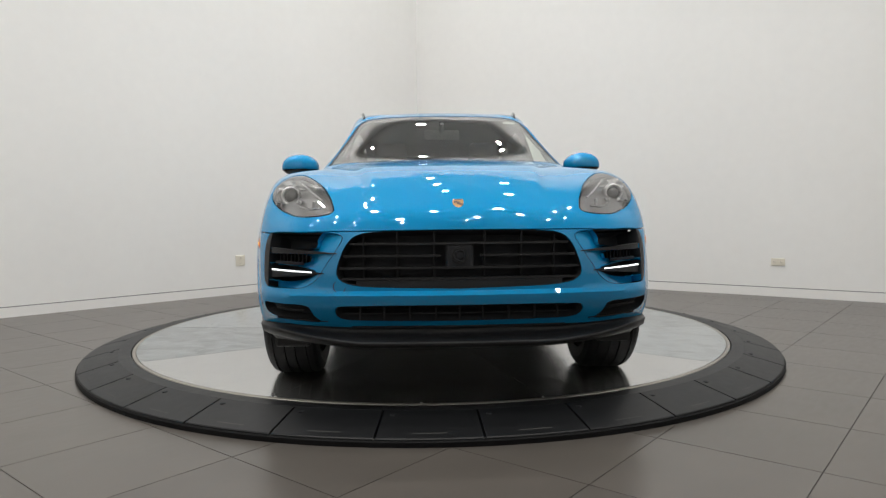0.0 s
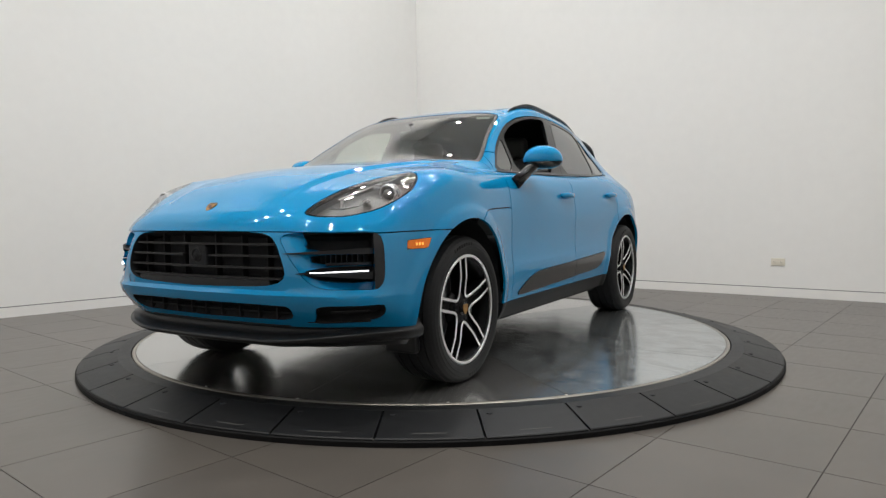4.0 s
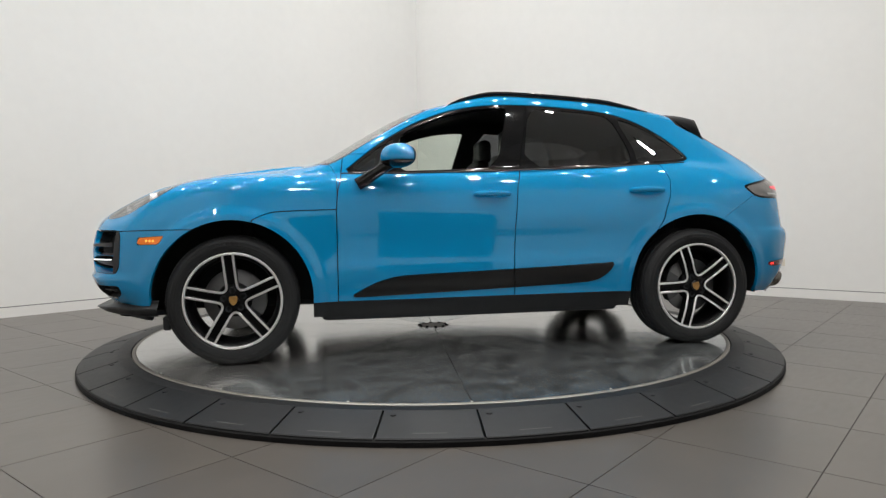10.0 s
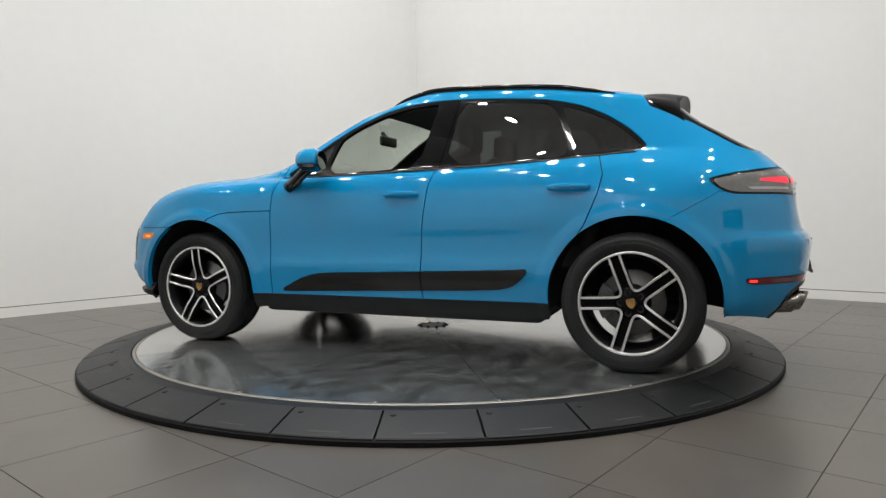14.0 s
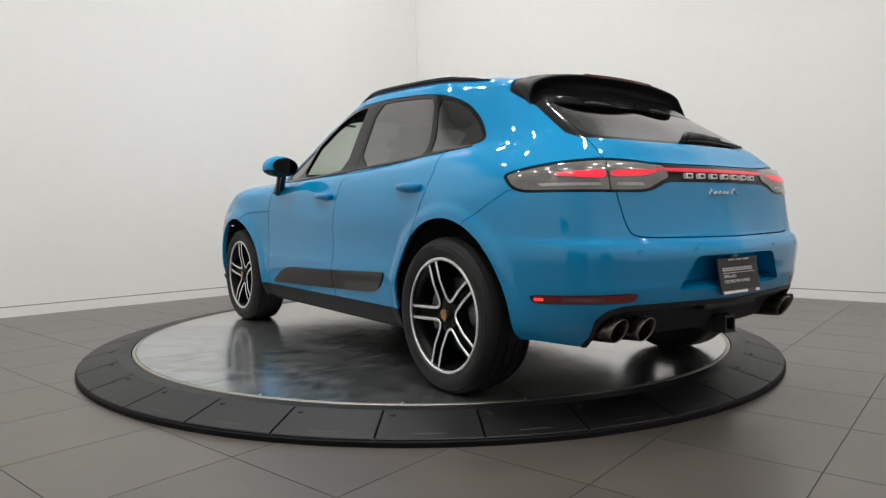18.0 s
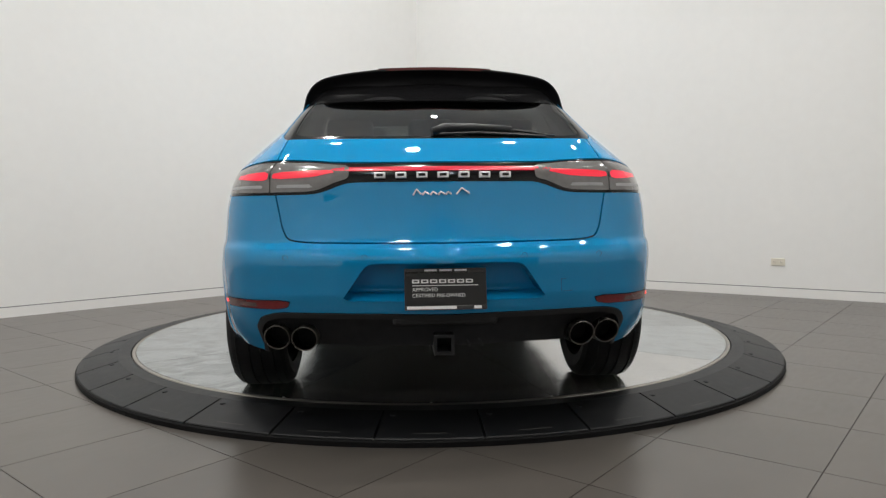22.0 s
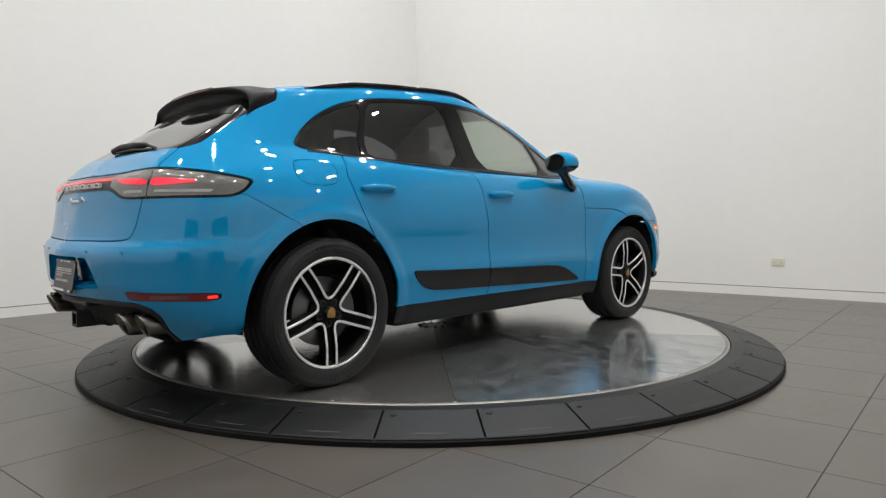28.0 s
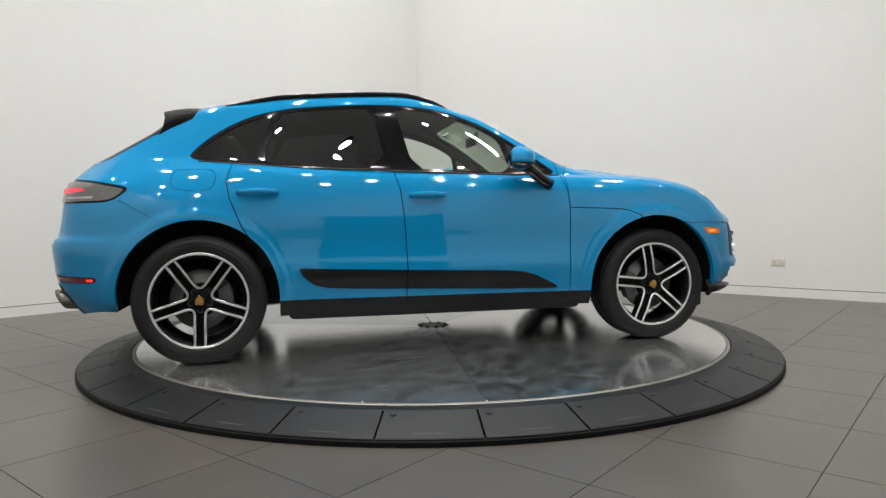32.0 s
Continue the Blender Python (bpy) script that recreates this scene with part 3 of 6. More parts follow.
def outer_form(ns=350, per=8, rounds=2):
    """The left half as a grid of points [around, along], faired."""
    R = np.stack(RAILS)
    ref = R[3]
    gap = np.linalg.norm(np.diff(ref, axis=0), axis=1)
    keys = np.concatenate([[0], np.cumsum(np.maximum(gap, 0.28))])
    q = np.linspace(0, keys[-1], ns)
    lines = np.stack([pchip(keys, r, q) for r in R])
    for line in lines:
        line[0, 1] = line[-1, 1] = 0
    v = np.arange(len(R), dtype=float)
    vq = np.linspace(0, len(R) - 1, (len(R) - 1) * per + 1)
    G = pchip(v, lines, vq)
    for _ in range(rounds):
        for axis, width in ((1, 6), (0, 3)):
            k = np.exp(-0.5 * (np.arange(-width, width + 1) / (width / 2.2)) ** 2)
            k /= k.sum()
            if axis == 1:
                flip = np.array([1, -1, 1])
                a, b = G[:, 1:width + 1][:, ::-1] * flip, G[:, -width - 1:-1][:, ::-1] * flip
                P = np.concatenate([a, G, b], 1)
                G = sum(w * P[:, i:i + G.shape[1]] for i, w in enumerate(k))
            else:
                a = 2 * G[:1] - G[1:width + 1][::-1]
                flip = np.array([1, -1, 1])
                b = G[-width - 1:-1][::-1] * flip
                P = np.concatenate([a, G, b], 0)
                G = sum(w * P[i:i + G.shape[0]] for i, w in enumerate(k))
    G[:, 0, 1] = G[:, -1, 1] = 0
    G[-1, :, 1] = 0
    # the bonnet's skin is faired once more
    S = G.copy()
    for axis in (1, 0, 1, 0):
        n = 9 if axis else 4
        P = np.concatenate([S[:, 1:n + 1][:, ::-1] * np.array([1, -1, 1]), S, S[:, -n:]], 1) if axis else np.concatenate([S[:n], S, S[-n:]], 0)
        w = np.hanning(2 * n + 3)[1:-1]
        w /= w.sum()
        S = sum(c * (P[:, i:i + S.shape[1]] if axis else P[i:i + S.shape[0]]) for i, c in enumerate(w))
    on = np.clip((G[..., 0] - 1.05) / .12, 0, 1) * np.clip((2.24 - G[..., 0]) / .12, 0, 1) * np.clip((G[..., 2] - .81) / .06, 0, 1) * np.clip((np.interp(G[..., 0], (1.0, 1.3, 1.6, 1.8), (.93, .93, .80, .66)) - G[..., 1]) / .12, 0, 1)
    G = G + (S - G) * on[..., None]
    G[:, 0, 1] = G[:, -1, 1] = 0
    # raised middle of the bonnet between two soft creases
    edge = np.interp(G[..., 0], (.9, 1.4, 2.0, 2.2), (.56, .49, .41, .38))
    k = np.clip((edge - G[..., 1]) / 0.040, 0, 1)
    k = k * k * (3 - 2 * k) * np.clip((2.12 - G[..., 0]) / .25, 0, 1) * np.clip((G[..., 0] - 1.0) / .06, 0, 1)
    G[..., 2] += np.where(G[..., 2] > .88, 0.014 * k, 0)
    for cx, cz in ARCHES:             # flared lips round the wheels
        r = np.hypot(G[..., 0] - cx, G[..., 2] - cz)
        swell = np.clip((0.525 - r) / 0.06, 0, 1)
        swell = swell * swell * (3 - 2 * swell)
        G[..., 1] += np.where(G[..., 1] > 0.6, 0.013 * swell, 0)
    def step(v, at, width):
        s = np.clip((at - v) / width, 0, 1)
        return s * s * (3 - 2 * s)
    # ledge along the rear bumper, crease along the doors
    tail = np.clip((-1.80 - G[..., 0]) / 0.15, 0, 1) * step(G[..., 2], .726, .016) * np.clip((G[..., 2] - .56) / .13, 0, 1)
    G[..., 0] -= 0.013 * tail * np.clip((-1.9 - G[..., 0]) / 0.2, 0, 1)
    G[..., 1] += np.where(G[..., 1] > .3, 0.004 * tail * np.clip(G[..., 1] - .3, 0, .4) / .4, 0)
    # shelf round the nose under the grille
    chin = np.clip((G[..., 0] - 1.86) / .14, 0, 1) * step(G[..., 2], .522, .026) * np.clip((G[..., 2] - .355) / .06, 0, 1)
    G[..., 0] += 0.020 * chin
    low = np.clip((-1.95 - G[..., 0]) / 0.12, 0, 1) * step(G[..., 2], .516, .010)
    G[..., 0] += 0.006 * low
    line = CREASE - 0.0135 * G[..., 0]
    away = G[..., 2] - line
    door = np.clip((1.02 - np.abs(G[..., 0] + 0.08)) / .2, 0, 1) * np.where(away > 0, np.clip(1 - away / .15, 0, 1) ** 1.3, np.clip(1 + away / .13, 0, 1))
    G[..., 1] += np.where(G[..., 1] > .6, 0.013 * door, 0)
    G[..., 0] += 0.024 * np.clip((G[..., 0] - 1.72) / 0.35, 0, 1)      # longer nose, shorter tail
    G[..., 0] += 0.016 * np.clip((-1.85 - G[..., 0]) / 0.3, 0, 1)
    return G


def form_normals(G):
    du, dv = np.gradient(G, axis=1), np.gradient(G, axis=0)
    n = np.cross(du, dv)
    n[-1] = (0, 0, 1)
    ln = np.linalg.norm(n, axis=2, keepdims=True)
    n = n / np.maximum(ln, 1e-9)
    return n


# ---- cutting the form into panels ----
def outline(points, rounds=2):
    """A closed outline with its corners rounded off."""
    p = np.array(points, float)
    for _ in range(rounds):
        q = np.roll(p, -1, 0)
        p = np.stack([0.8 * p + 0.2 * q, 0.2 * p + 0.8 * q], 1).reshape(-1, 2)
    return p


def depth_in(P, poly):
    """Signed distance to the outline, below 0 inside."""
    a, b = poly, np.roll(poly, -1, 0)
    lo, hi = poly.min(0) - 0.08, poly.max(0) + 0.08
    near = np.all((P > lo) & (P < hi), 1)
    if not near.all():
        out = np.full(len(P), 0.08)
        if near.any():
            out[near] = depth_in(P[near], poly)
        return out
    best, inside = np.full(len(P), 1e9), np.zeros(len(P), bool)
    for (ax, ay), (bx, by) in zip(a, b):
        ex, ey = bx - ax, by - ay
        wx, wy = P[:, 0] - ax, P[:, 1] - ay
        t = np.clip((wx * ex + wy * ey) / max(ex * ex + ey * ey, 1e-12), 0, 1)
        best = np.minimum(best, np.hypot(wx - t * ex, wy - t * ey))
        cross = ((ay > P[:, 1]) != (by > P[:, 1]))
        with np.errstate(divide="ignore", invalid="ignore"):
            inside ^= cross & (P[:, 0] < (bx - ax) * (P[:, 1] - ay) / (by - ay if by != ay else 1e-12) + ax)
    return np.where(inside, -best, best)


def side_in(points, rounds=2, y_min=0.4):
    poly = outline(points, rounds)
    return lambda V: np.maximum(depth_in(V[:, [0, 2]], poly), y_min - V[:, 1])


def front_in(points, rounds=2, x_min=1.2):
    """Mirror-closed outline in (y, z), seen from the front."""
    poly = outline(points, rounds)
    return lambda V: np.maximum(depth_in(V[:, [1, 2]], poly), x_min - V[:, 0])


def rear_in(points, rounds=2, x_max=-1.6):
    """Outline in (way round the tail, z)."""
    poly = outline(points, rounds)
    return lambda V: np.maximum(depth_in(np.stack([V[:, 1] + np.maximum(0, V[:, 0] + 2.15), V[:, 2]], 1), poly), V[:, 0] - x_max)


def plan_in(points, rounds=2, z_min=1.0):
    poly = outline(points, rounds)
    return lambda V: np.maximum(depth_in(V[:, [1, 0]], poly), z_min - V[:, 2])


def both(*fs):
    return lambda V: np.max([f(V) for f in fs], 0)


def either(*fs):
    return lambda V: np.min([f(V) for f in fs], 0)


def clip(mesh, f):
    """The part of (points, normals, faces) where f is below 0."""
    V, N, F = mesh
    if not F:
        return mesh
    d = f(V)
    inside = d <= 0
    flag = inside.tolist()
    keep, cut = [], []
    for face in F:
        c = [flag[i] for i in face]
        if all(c):
            keep.append(face)
        elif any(c):
            cut.append(face)
    edges = {}
    for face in cut:
        for a, b in zip(face, face[1:] + face[:1]):
            if inside[a] != inside[b]:
                edges.setdefault((min(a, b), max(a, b)), None)
    if edges:
        keys = list(edges)
        ia, ib = np.array([k[0] for k in keys]), np.array([k[1] for k in keys])
        lo, hi = np.zeros(len(keys)), np.ones(len(keys))
        sign = inside[ia]
        for _ in range(9):
            mid = (lo + hi) / 2
            dm = f(V[ia] + mid[:, None] * (V[ib] - V[ia])) <= 0
            go = dm == sign
            lo, hi = np.where(go, mid, lo), np.where(go, hi, mid)
        t = ((lo + hi) / 2)[:, None]
        for k, key in enumerate(keys):
            edges[key] = len(V) + k
        V = np.concatenate([V, V[ia] + t * (V[ib] - V[ia])])
        nn = N[ia] + t * (N[ib] - N[ia])
        N = np.concatenate([N, nn / np.maximum(np.linalg.norm(nn, axis=1, keepdims=True), 1e-9)])
    for face in cut:
        out = []
        for a, b in zip(face, face[1:] + face[:1]):
            if inside[a]:
                out.append(a)
            if inside[a] != inside[b]:
                out.append(edges[(min(a, b), max(a, b))])
        if len(out) > 2:
            keep.append(tuple(out))
    used = np.array(sorted({i for f_ in keep for i in f_}), int)
    new_of = np.full(len(V), -1)
    new_of[used] = np.arange(len(used))
    return V[used], N[used], [tuple(int(new_of[i]) for i in f_) for f_ in keep]


def carve(mesh, f, gap=0.002):
    """Splits off where f is below 0, leaving a joint between."""
    return clip(mesh, lambda V: f(V) + gap), clip(mesh, lambda V: gap - f(V))


def moved(mesh, d):
    V, N, F = mesh
    W = V + d * N
    W[np.abs(V[:, 1]) < 1e-6, 1] = 0
    return W, N, F


def with_rim(mesh, depth, skip_middle=True):
    """Adds a turned-in edge of that depth (below 0: turned out) along the open border."""
    V, N, F = mesh
    count = {}
    for f in F:
        for a, b in zip(f, f[1:] + f[:1]):
            count[(a, b)] = count.get((a, b), 0) + 1
    border = [e for e in count if (e[1], e[0]) not in count]
    if skip_middle:
        border = [e for e in border if not (abs(V[e[0]][1]) < 1e-6 and abs(V[e[1]][1]) < 1e-6)]
    ids = {}
    extra = []
    for e in border:
        for i in e:
            if i not in ids:
                ids[i] = len(V) + len(extra)
                extra.append(i)
    V2 = np.concatenate([V, V[extra] - depth * N[extra]]) if extra else V
    N2 = np.concatenate([N, N[extra]]) if extra else N
    return V2, N2, F + [(b, a, ids[a], ids[b]) for a, b in border]


def mirrored(mesh):
    V, N, F = mesh
    flip = np.array([1, -1, 1])
    return V * flip, N * flip, [f[::-1] for f in F]


def skin(name, mesh, material, parent, label="", rim=0.012, out=0.0, whole=False, smooth=True):
    """Links a panel; whole: joins it to its mirror image across the middle."""
    if out:
        mesh = moved(mesh, out)
    nf = len(mesh[2])
    flat = mesh
    if rim:
        mesh = with_rim(mesh, rim)
    V, N, F = mesh
    me = bpy.data.meshes.new(name)
    if whole:
        W, M, H = mirrored(mesh)
        n = len(V)
        verts, faces = np.concatenate([V, W]), F + [tuple(i + n for i in f) for f in H]
    else:
        verts, faces = V, F
    me.from_pydata(verts.tolist(), [], faces)
    if whole:
        bm = bmesh.new()
        bm.from_mesh(me)
        bmesh.ops.remove_doubles(bm, verts=[v for v in bm.verts if abs(v.co.y) < 1e-5], dist=1e-5)
        bm.to_mesh(me)
        bm.free()
    me.materials.append(material)
    if smooth:
        me.polygons.foreach_set("use_smooth", [True] * len(me.polygons))
        me.set_sharp_from_angle(angle=radians(38))
    ob = new(name, me)
    ob.parent = parent
    return tagged(ob, label) if label else ob


def pair(name, mesh, material, parents, labels=("", ""), **kw):
    """The panel and its mirror image, as two parts; parents: one, or (left, right)."""
    pl, pr = parents if isinstance(parents, tuple) else (parents, parents)
    return skin(name, mesh, material, pl, labels[0], **kw), skin(name, mirrored(mesh), material, pr, labels[1], **kw)


G = outer_form()
NRM = form_normals(G)
nv_, ns_ = G.shape[:2]
BASE = (G.reshape(-1, 3), NRM.reshape(-1, 3),
        [(i * ns_ + k, i * ns_ + k + 1, (i + 1) * ns_ + k + 1, (i + 1) * ns_ + k) for i in range(nv_ - 1) for k in range(ns_ - 1)])

car = tagged(empty("car"), "azure blue sport utility car with black trim on the turntable", "car")


def arches(grow=0.0):
    def f(V):
        d = np.min([np.hypot(V[:, 0] - cx, V[:, 2] - cz) - ARCH_R - grow for cx, cz in ARCHES], 0)
        low = np.max([np.abs(V[:, 0] - np.array([c[0] for c in ARCHES])[np.abs(V[:, 0][:, None] - np.array([c[0] for c in ARCHES])).argmin(1)]) - ARCH_R - grow,
                      V[:, 2] - 0.372], 0)
        return np.maximum(np.minimum(d, low), 0.5 - V[:, 1])
    return f


DLO = [(.80, 1.072), (.60, 1.235), (.464, 1.326), (.324, 1.405), (.146, 1.472), (-.031, 1.507), (-.242, 1.521), (-.454, 1.52),
       (-.668, 1.508), (-.882, 1.49), (-1.012, 1.466), (-1.131, 1.433), (-1.25, 1.377), (-1.336, 1.322), (-1.40, 1.27), (-1.452, 1.218), (-1.472, 1.188),
       (-1.45, 1.168), (-1.35, 1.155), (-1.226, 1.143), (-.877, 1.121), (-.363, 1.102), (.149, 1.086), (.489, 1.079)]
SCREEN = [(-.3, .985), (.0, .985), (.35, .975), (.58, .947), (.722, .885), (.708, .80), (.618, .52), (.57, .30), (.53, .235), (.3, .25), (0, .255), (-.3, .255)]
LAMP = [(.525, .842), (.60, .826), (.70, .825), (.79, .855), (.845, .90), (.862, .945), (.845, .99), (.80, 1.026), (.745, 1.036), (.68, 1.013), (.60, .963), (.548, .90)]
TAIL = [(-.2, .958), (.33, .958), (.375, .955), (.48, .914), (.63, .912), (.80, .914), (1.0, .915), (1.15, .917), (1.215, .94), (1.262, .992), (1.20, 1.008),
        (1.08, 1.026), (.9, 1.043), (.70, 1.053), (.5, 1.046), (.40, 1.036), (-.2, 1.036)]
GRILLE = [(-.3, .767), (.37, .764), (.44, .745), (.478, .70), (.512, .61), (.512, .575), (.475, .548), (.38, .533), (-.3, .522)]
INTAKE = [(.468, .757), (.70, .762), (.845, .762), (.905, .75), (.925, .70), (.925, .56), (.885, .522), (.80, .522), (.66, .524), (.60, .56), (.56, .62), (.517, .68)]
CAVITIES = ([(.548, .79), (.90, .79), (.90, .684), (.575, .692), (.60, .72)], [(.610, .668), (.90, .674), (.90, .624), (.625, .630)],
            [(.572, .597), (.698, .622), (.90, .616), (.90, .556), (.735, .550), (.648, .562)])     # dark holes in the painted recess
LOW_GRILLE = [(-.3, .457), (.50, .455), (.526, .44), (.515, .398), (.45, .383), (-.3, .378)]
LOW_VENT = [(.635, .455), (.80, .454), (.905, .457), (.93, .445), (.922, .408), (.86, .390), (.71, .377), (.575, .370), (.622, .405)]

rest = clip(BASE, lambda V: -arches()(V))
# glazed side opening
dlo, rest = carve(rest, side_in(DLO, 1, 0.5))
screen, rest = carve(rest, plan_in(SCREEN, 2, 1.05))


# black tail end of the roof with the rear window
def tail_end(V):
    xl = np.interp(V[:, 2], (1.13, 1.145, 1.17, 1.318, 1.36, 1.42, 1.50, 1.6), (-2.2, -1.99, -1.92, -1.685, -1.60, -1.475, -1.43, -1.42))
    return np.maximum(V[:, 0] - xl, 1.135 - V[:, 2])


tail_top, rest = carve(rest, tail_end)
tail_lamp, rest = carve(rest, rear_in(TAIL, 2, -1.6), 0.0015)
head_lamp, rest = carve(rest, front_in(LAMP, 2, 1.5), 0.0015)
grille_gap, rest = carve(rest, front_in(GRILLE, 2, 1.9), 0.0012)


def wrap_in(points, rounds=2):
    poly = outline(points, rounds)
    return lambda V: np.maximum(depth_in(np.stack([V[:, 1] + np.maximum(0, 2.072 - V[:, 0]), V[:, 2]], 1), poly), 1.75 - V[:, 0])


intake_gap, rest = carve(rest, wrap_in(INTAKE, 2), 0.0012)
low_grille, rest = carve(rest, front_in(LOW_GRILLE, 1, 1.9), 0.0012)
low_vent, rest = carve(rest, wrap_in(LOW_VENT, 2), 0.0012)
INDICATOR = [(1.895, .722), (1.755, .730), (1.785, .684), (1.90, .683)]
indicator, rest = carve(rest, side_in(INDICATOR, 0), 0.0012)
REFLECTOR = [(.585, .512), (.80, .508), (1.12, .503), (1.07, .47), (.80, .474), (.60, .476)]
reflector, rest = carve(rest, rear_in(REFLECTOR, 1, -1.85), 0.0012)


# black parts along the bottom
def low_dark(V):
    x, y, z = V.T
    sill = z - np.interp(x, (-1.1, .95), (.342, .334))
    sill = np.maximum(sill, np.abs(x + 0.02) - 1.15)
    nose = np.maximum(z - np.interp(y, (0, .5, .75, .9), (.352, .352, .355, .345)), 1.7 - x)
    return np.minimum(sill, nose)


VALANCE = [(-.3, .452), (.56, .463), (.64, .463), (.71, .445), (.738, .395), (.762, .328), (.80, .30), (.9, .2), (-.3, .1)]
dark_low, rest = carve(rest, low_dark, 0.001)
valance, rest = carve(rest, rear_in(VALANCE, 2, -1.8), 0.001)
# number plate pocket in the rear bumper
POCKET = [(-.3, .652), (.262, .652), (.30, .642), (.37, .538), (.388, .516), (.37, .508), (-.3, .508)]
pocket, rest = carve(rest, rear_in(POCKET, 2, -2.0), 0.0)

# bonnet, wings, doors, tailgate, bumper
FRONT_DOOR = [(.822, .30), (.824, .60), (.825, .865), (.816, .972), (.80, 1.03), (.775, 1.2), (-.294, 1.2), (-.294, 1.10), (-.262, .994), (-.237, .761), (-.226, .493), (-.235, .30)]
REAR_DOOR = [(-.294, 1.2), (-1.15, 1.2), (-1.235, 1.13), (-1.262, 1.035), (-1.242, .933), (-1.176, .768), (-1.06, .60), (-1.0, .48), (-.985, .30),
             (-.235, .30), (-.226, .493), (-.237, .761), (-.262, .994), (-.294, 1.10)]
front_door, rest = carve(rest, side_in(FRONT_DOOR, 0, 0.6), 0.003)
rear_door, rest = carve(rest, side_in(REAR_DOOR, 0, 0.6), 0.003)
WING = [(.75, .868), (1.141, .858), (1.215, .846), (1.31, .80), (1.31, .2), (.75, .2)]
wing, rest = carve(rest, side_in(WING, 1, 0.6), 0.0028)


def nose_low(V):
    return np.maximum(V[:, 2] - np.interp(V[:, 1], (0, .5, .84, .93), (.7675, .765, .756, .762)), 1.2 - V[:, 0])


front_bumper, rest = carve(rest, nose_low, 0.0026)


def bonnet_in(V):
    x, y, z = V.T
    return np.max([np.interp(y, (0, .35, .56, .66, .80, .9), (.992, .982, .95, .895, .82, .82)) - x, z - 1.2], 0)


bonnet, rest = carve(rest, bonnet_in, 0.002)
HATCH = [(-.3, .722), (.45, .727), (.55, .732), (.597, .742), (.618, .785), (.633, .86), (.645, .91), (.652, 1.0), (.678, 1.047), (.725, 1.10), (.768, 1.14), (.80, 1.25), (-.3, 1.25)]
hatch, rest = carve(rest, rear_in(HATCH, 2, -1.75), 0.003)


def tail_low(V):
    x, y, z = V.T
    line = np.interp(x, (-2.6, -1.83, -1.60, -1.5), (.93, .93, .80, .70))
    return np.maximum(z - line, x + 1.5)


rear_bumper, rest = carve(rest, tail_low, 0.0015)
FLAP = [(-1.555, 1.07), (-1.535, 1.10), (-1.42, 1.106), (-1.335, 1.10), (-1.315, 1.055), (-1.335, .99), (-1.42, .976), (-1.53, .984), (-1.56, 1.02)]
flap, rest_right = carve(rest, side_in(FLAP, 2), 0.0018)

# shell: roof, pillars and rear quarters; its right half has the opening of the fuel flap
L_SHELL = with_rim(rest, 0.012)
R_SHELL = mirrored(with_rim(rest_right, 0.012))
me = bpy.data.meshes.new("body_shell")
nL = len(L_SHELL[0])
me.from_pydata(np.concatenate([L_SHELL[0], R_SHELL[0]]).tolist(), [], L_SHELL[2] + [tuple(i + nL for i in f) for f in R_SHELL[2]])
me.materials.append(PAINT)
me.polygons.foreach_set("use_smooth", [True] * len(me.polygons))
me.set_sharp_from_angle(angle=radians(38))
shell = new("body_shell", me)
shell.parent = car
skin("fuel_flap", mirrored(flap), PAINT, car, rim=0.008)
skin("bonnet", bonnet, PAINT, car, whole=True)
f_bumper = skin("front_bumper", front_bumper, PAINT, car, rim=0.03, whole=True)
r_bumper = skin("rear_bumper", rear_bumper, PAINT, car, rim=0.02, whole=True)
tailgate = skin("tailgate", hatch, PAINT, car, whole=True)
pair("wing_panel", wing, PAINT, car)

# doors with their dark decorative blades
BLADE = [(.745, .368), (.66, .412), (.59, .445), (.48, .474), (.30, .483), (-.012, .491), (-.78, .521), (-.872, .528), (-.835, .47), (-.775, .425), (-.68, .403), (-.01, .379), (.66, .356), (.74, .358)]
fd_blade, fd_body = carve(front_door, side_in(BLADE, 1, 0.6), 0.001)
rd_blade, rd_body = carve(rear_door, side_in(BLADE, 1, 0.6), 0.001)
front_doors = pair("front_door", fd_body, PAINT, car)
rear_doors = pair("rear_door", rd_body, PAINT, car)
pair("blade", fd_blade, BLADE_BLACK, front_doors, ("gloss black decorative side blade",) * 2, rim=0.018, out=0.007)
pair("blade", rd_blade, BLADE_BLACK, rear_doors, ("gloss black decorative side blade",) * 2, rim=0.018, out=0.007)

# sills and the nose's underside
pair("sill", clip(dark_low, lambda V: V[:, 0] - 1.2), SILL_BLACK, car, ("matt black plastic sill",) * 2, rim=0.03)
skin("nose_underside", clip(dark_low, lambda V: 1.2 - V[:, 0]), BLACK_PLASTIC, f_bumper, "matt black plastic", rim=0.02, whole=True)
skin("valance", clip(valance, lambda V: .305 - V[:, 2]), DARK_VOID, r_bumper, "matt black diffuser round the exhausts", rim=0.03, out=-0.03, whole=True)
skin("valance_lip", clip(moved(valance, 0.004), lambda V: -rear_in([(-.3, .428), (.55, .441), (.63, .442), (.69, .425), (.712, .39), (.735, .33), (.76, .3), (.85, .2), (-.3, .1)], 2, -1.8)(V)),
     BLACK_PLASTIC, r_bumper, "black plastic lip above the diffuser", rim=0.02, whole=True)
skin("plate_pocket", pocket, PAINT, r_bumper, rim=-0.085, out=-0.085, whole=True)

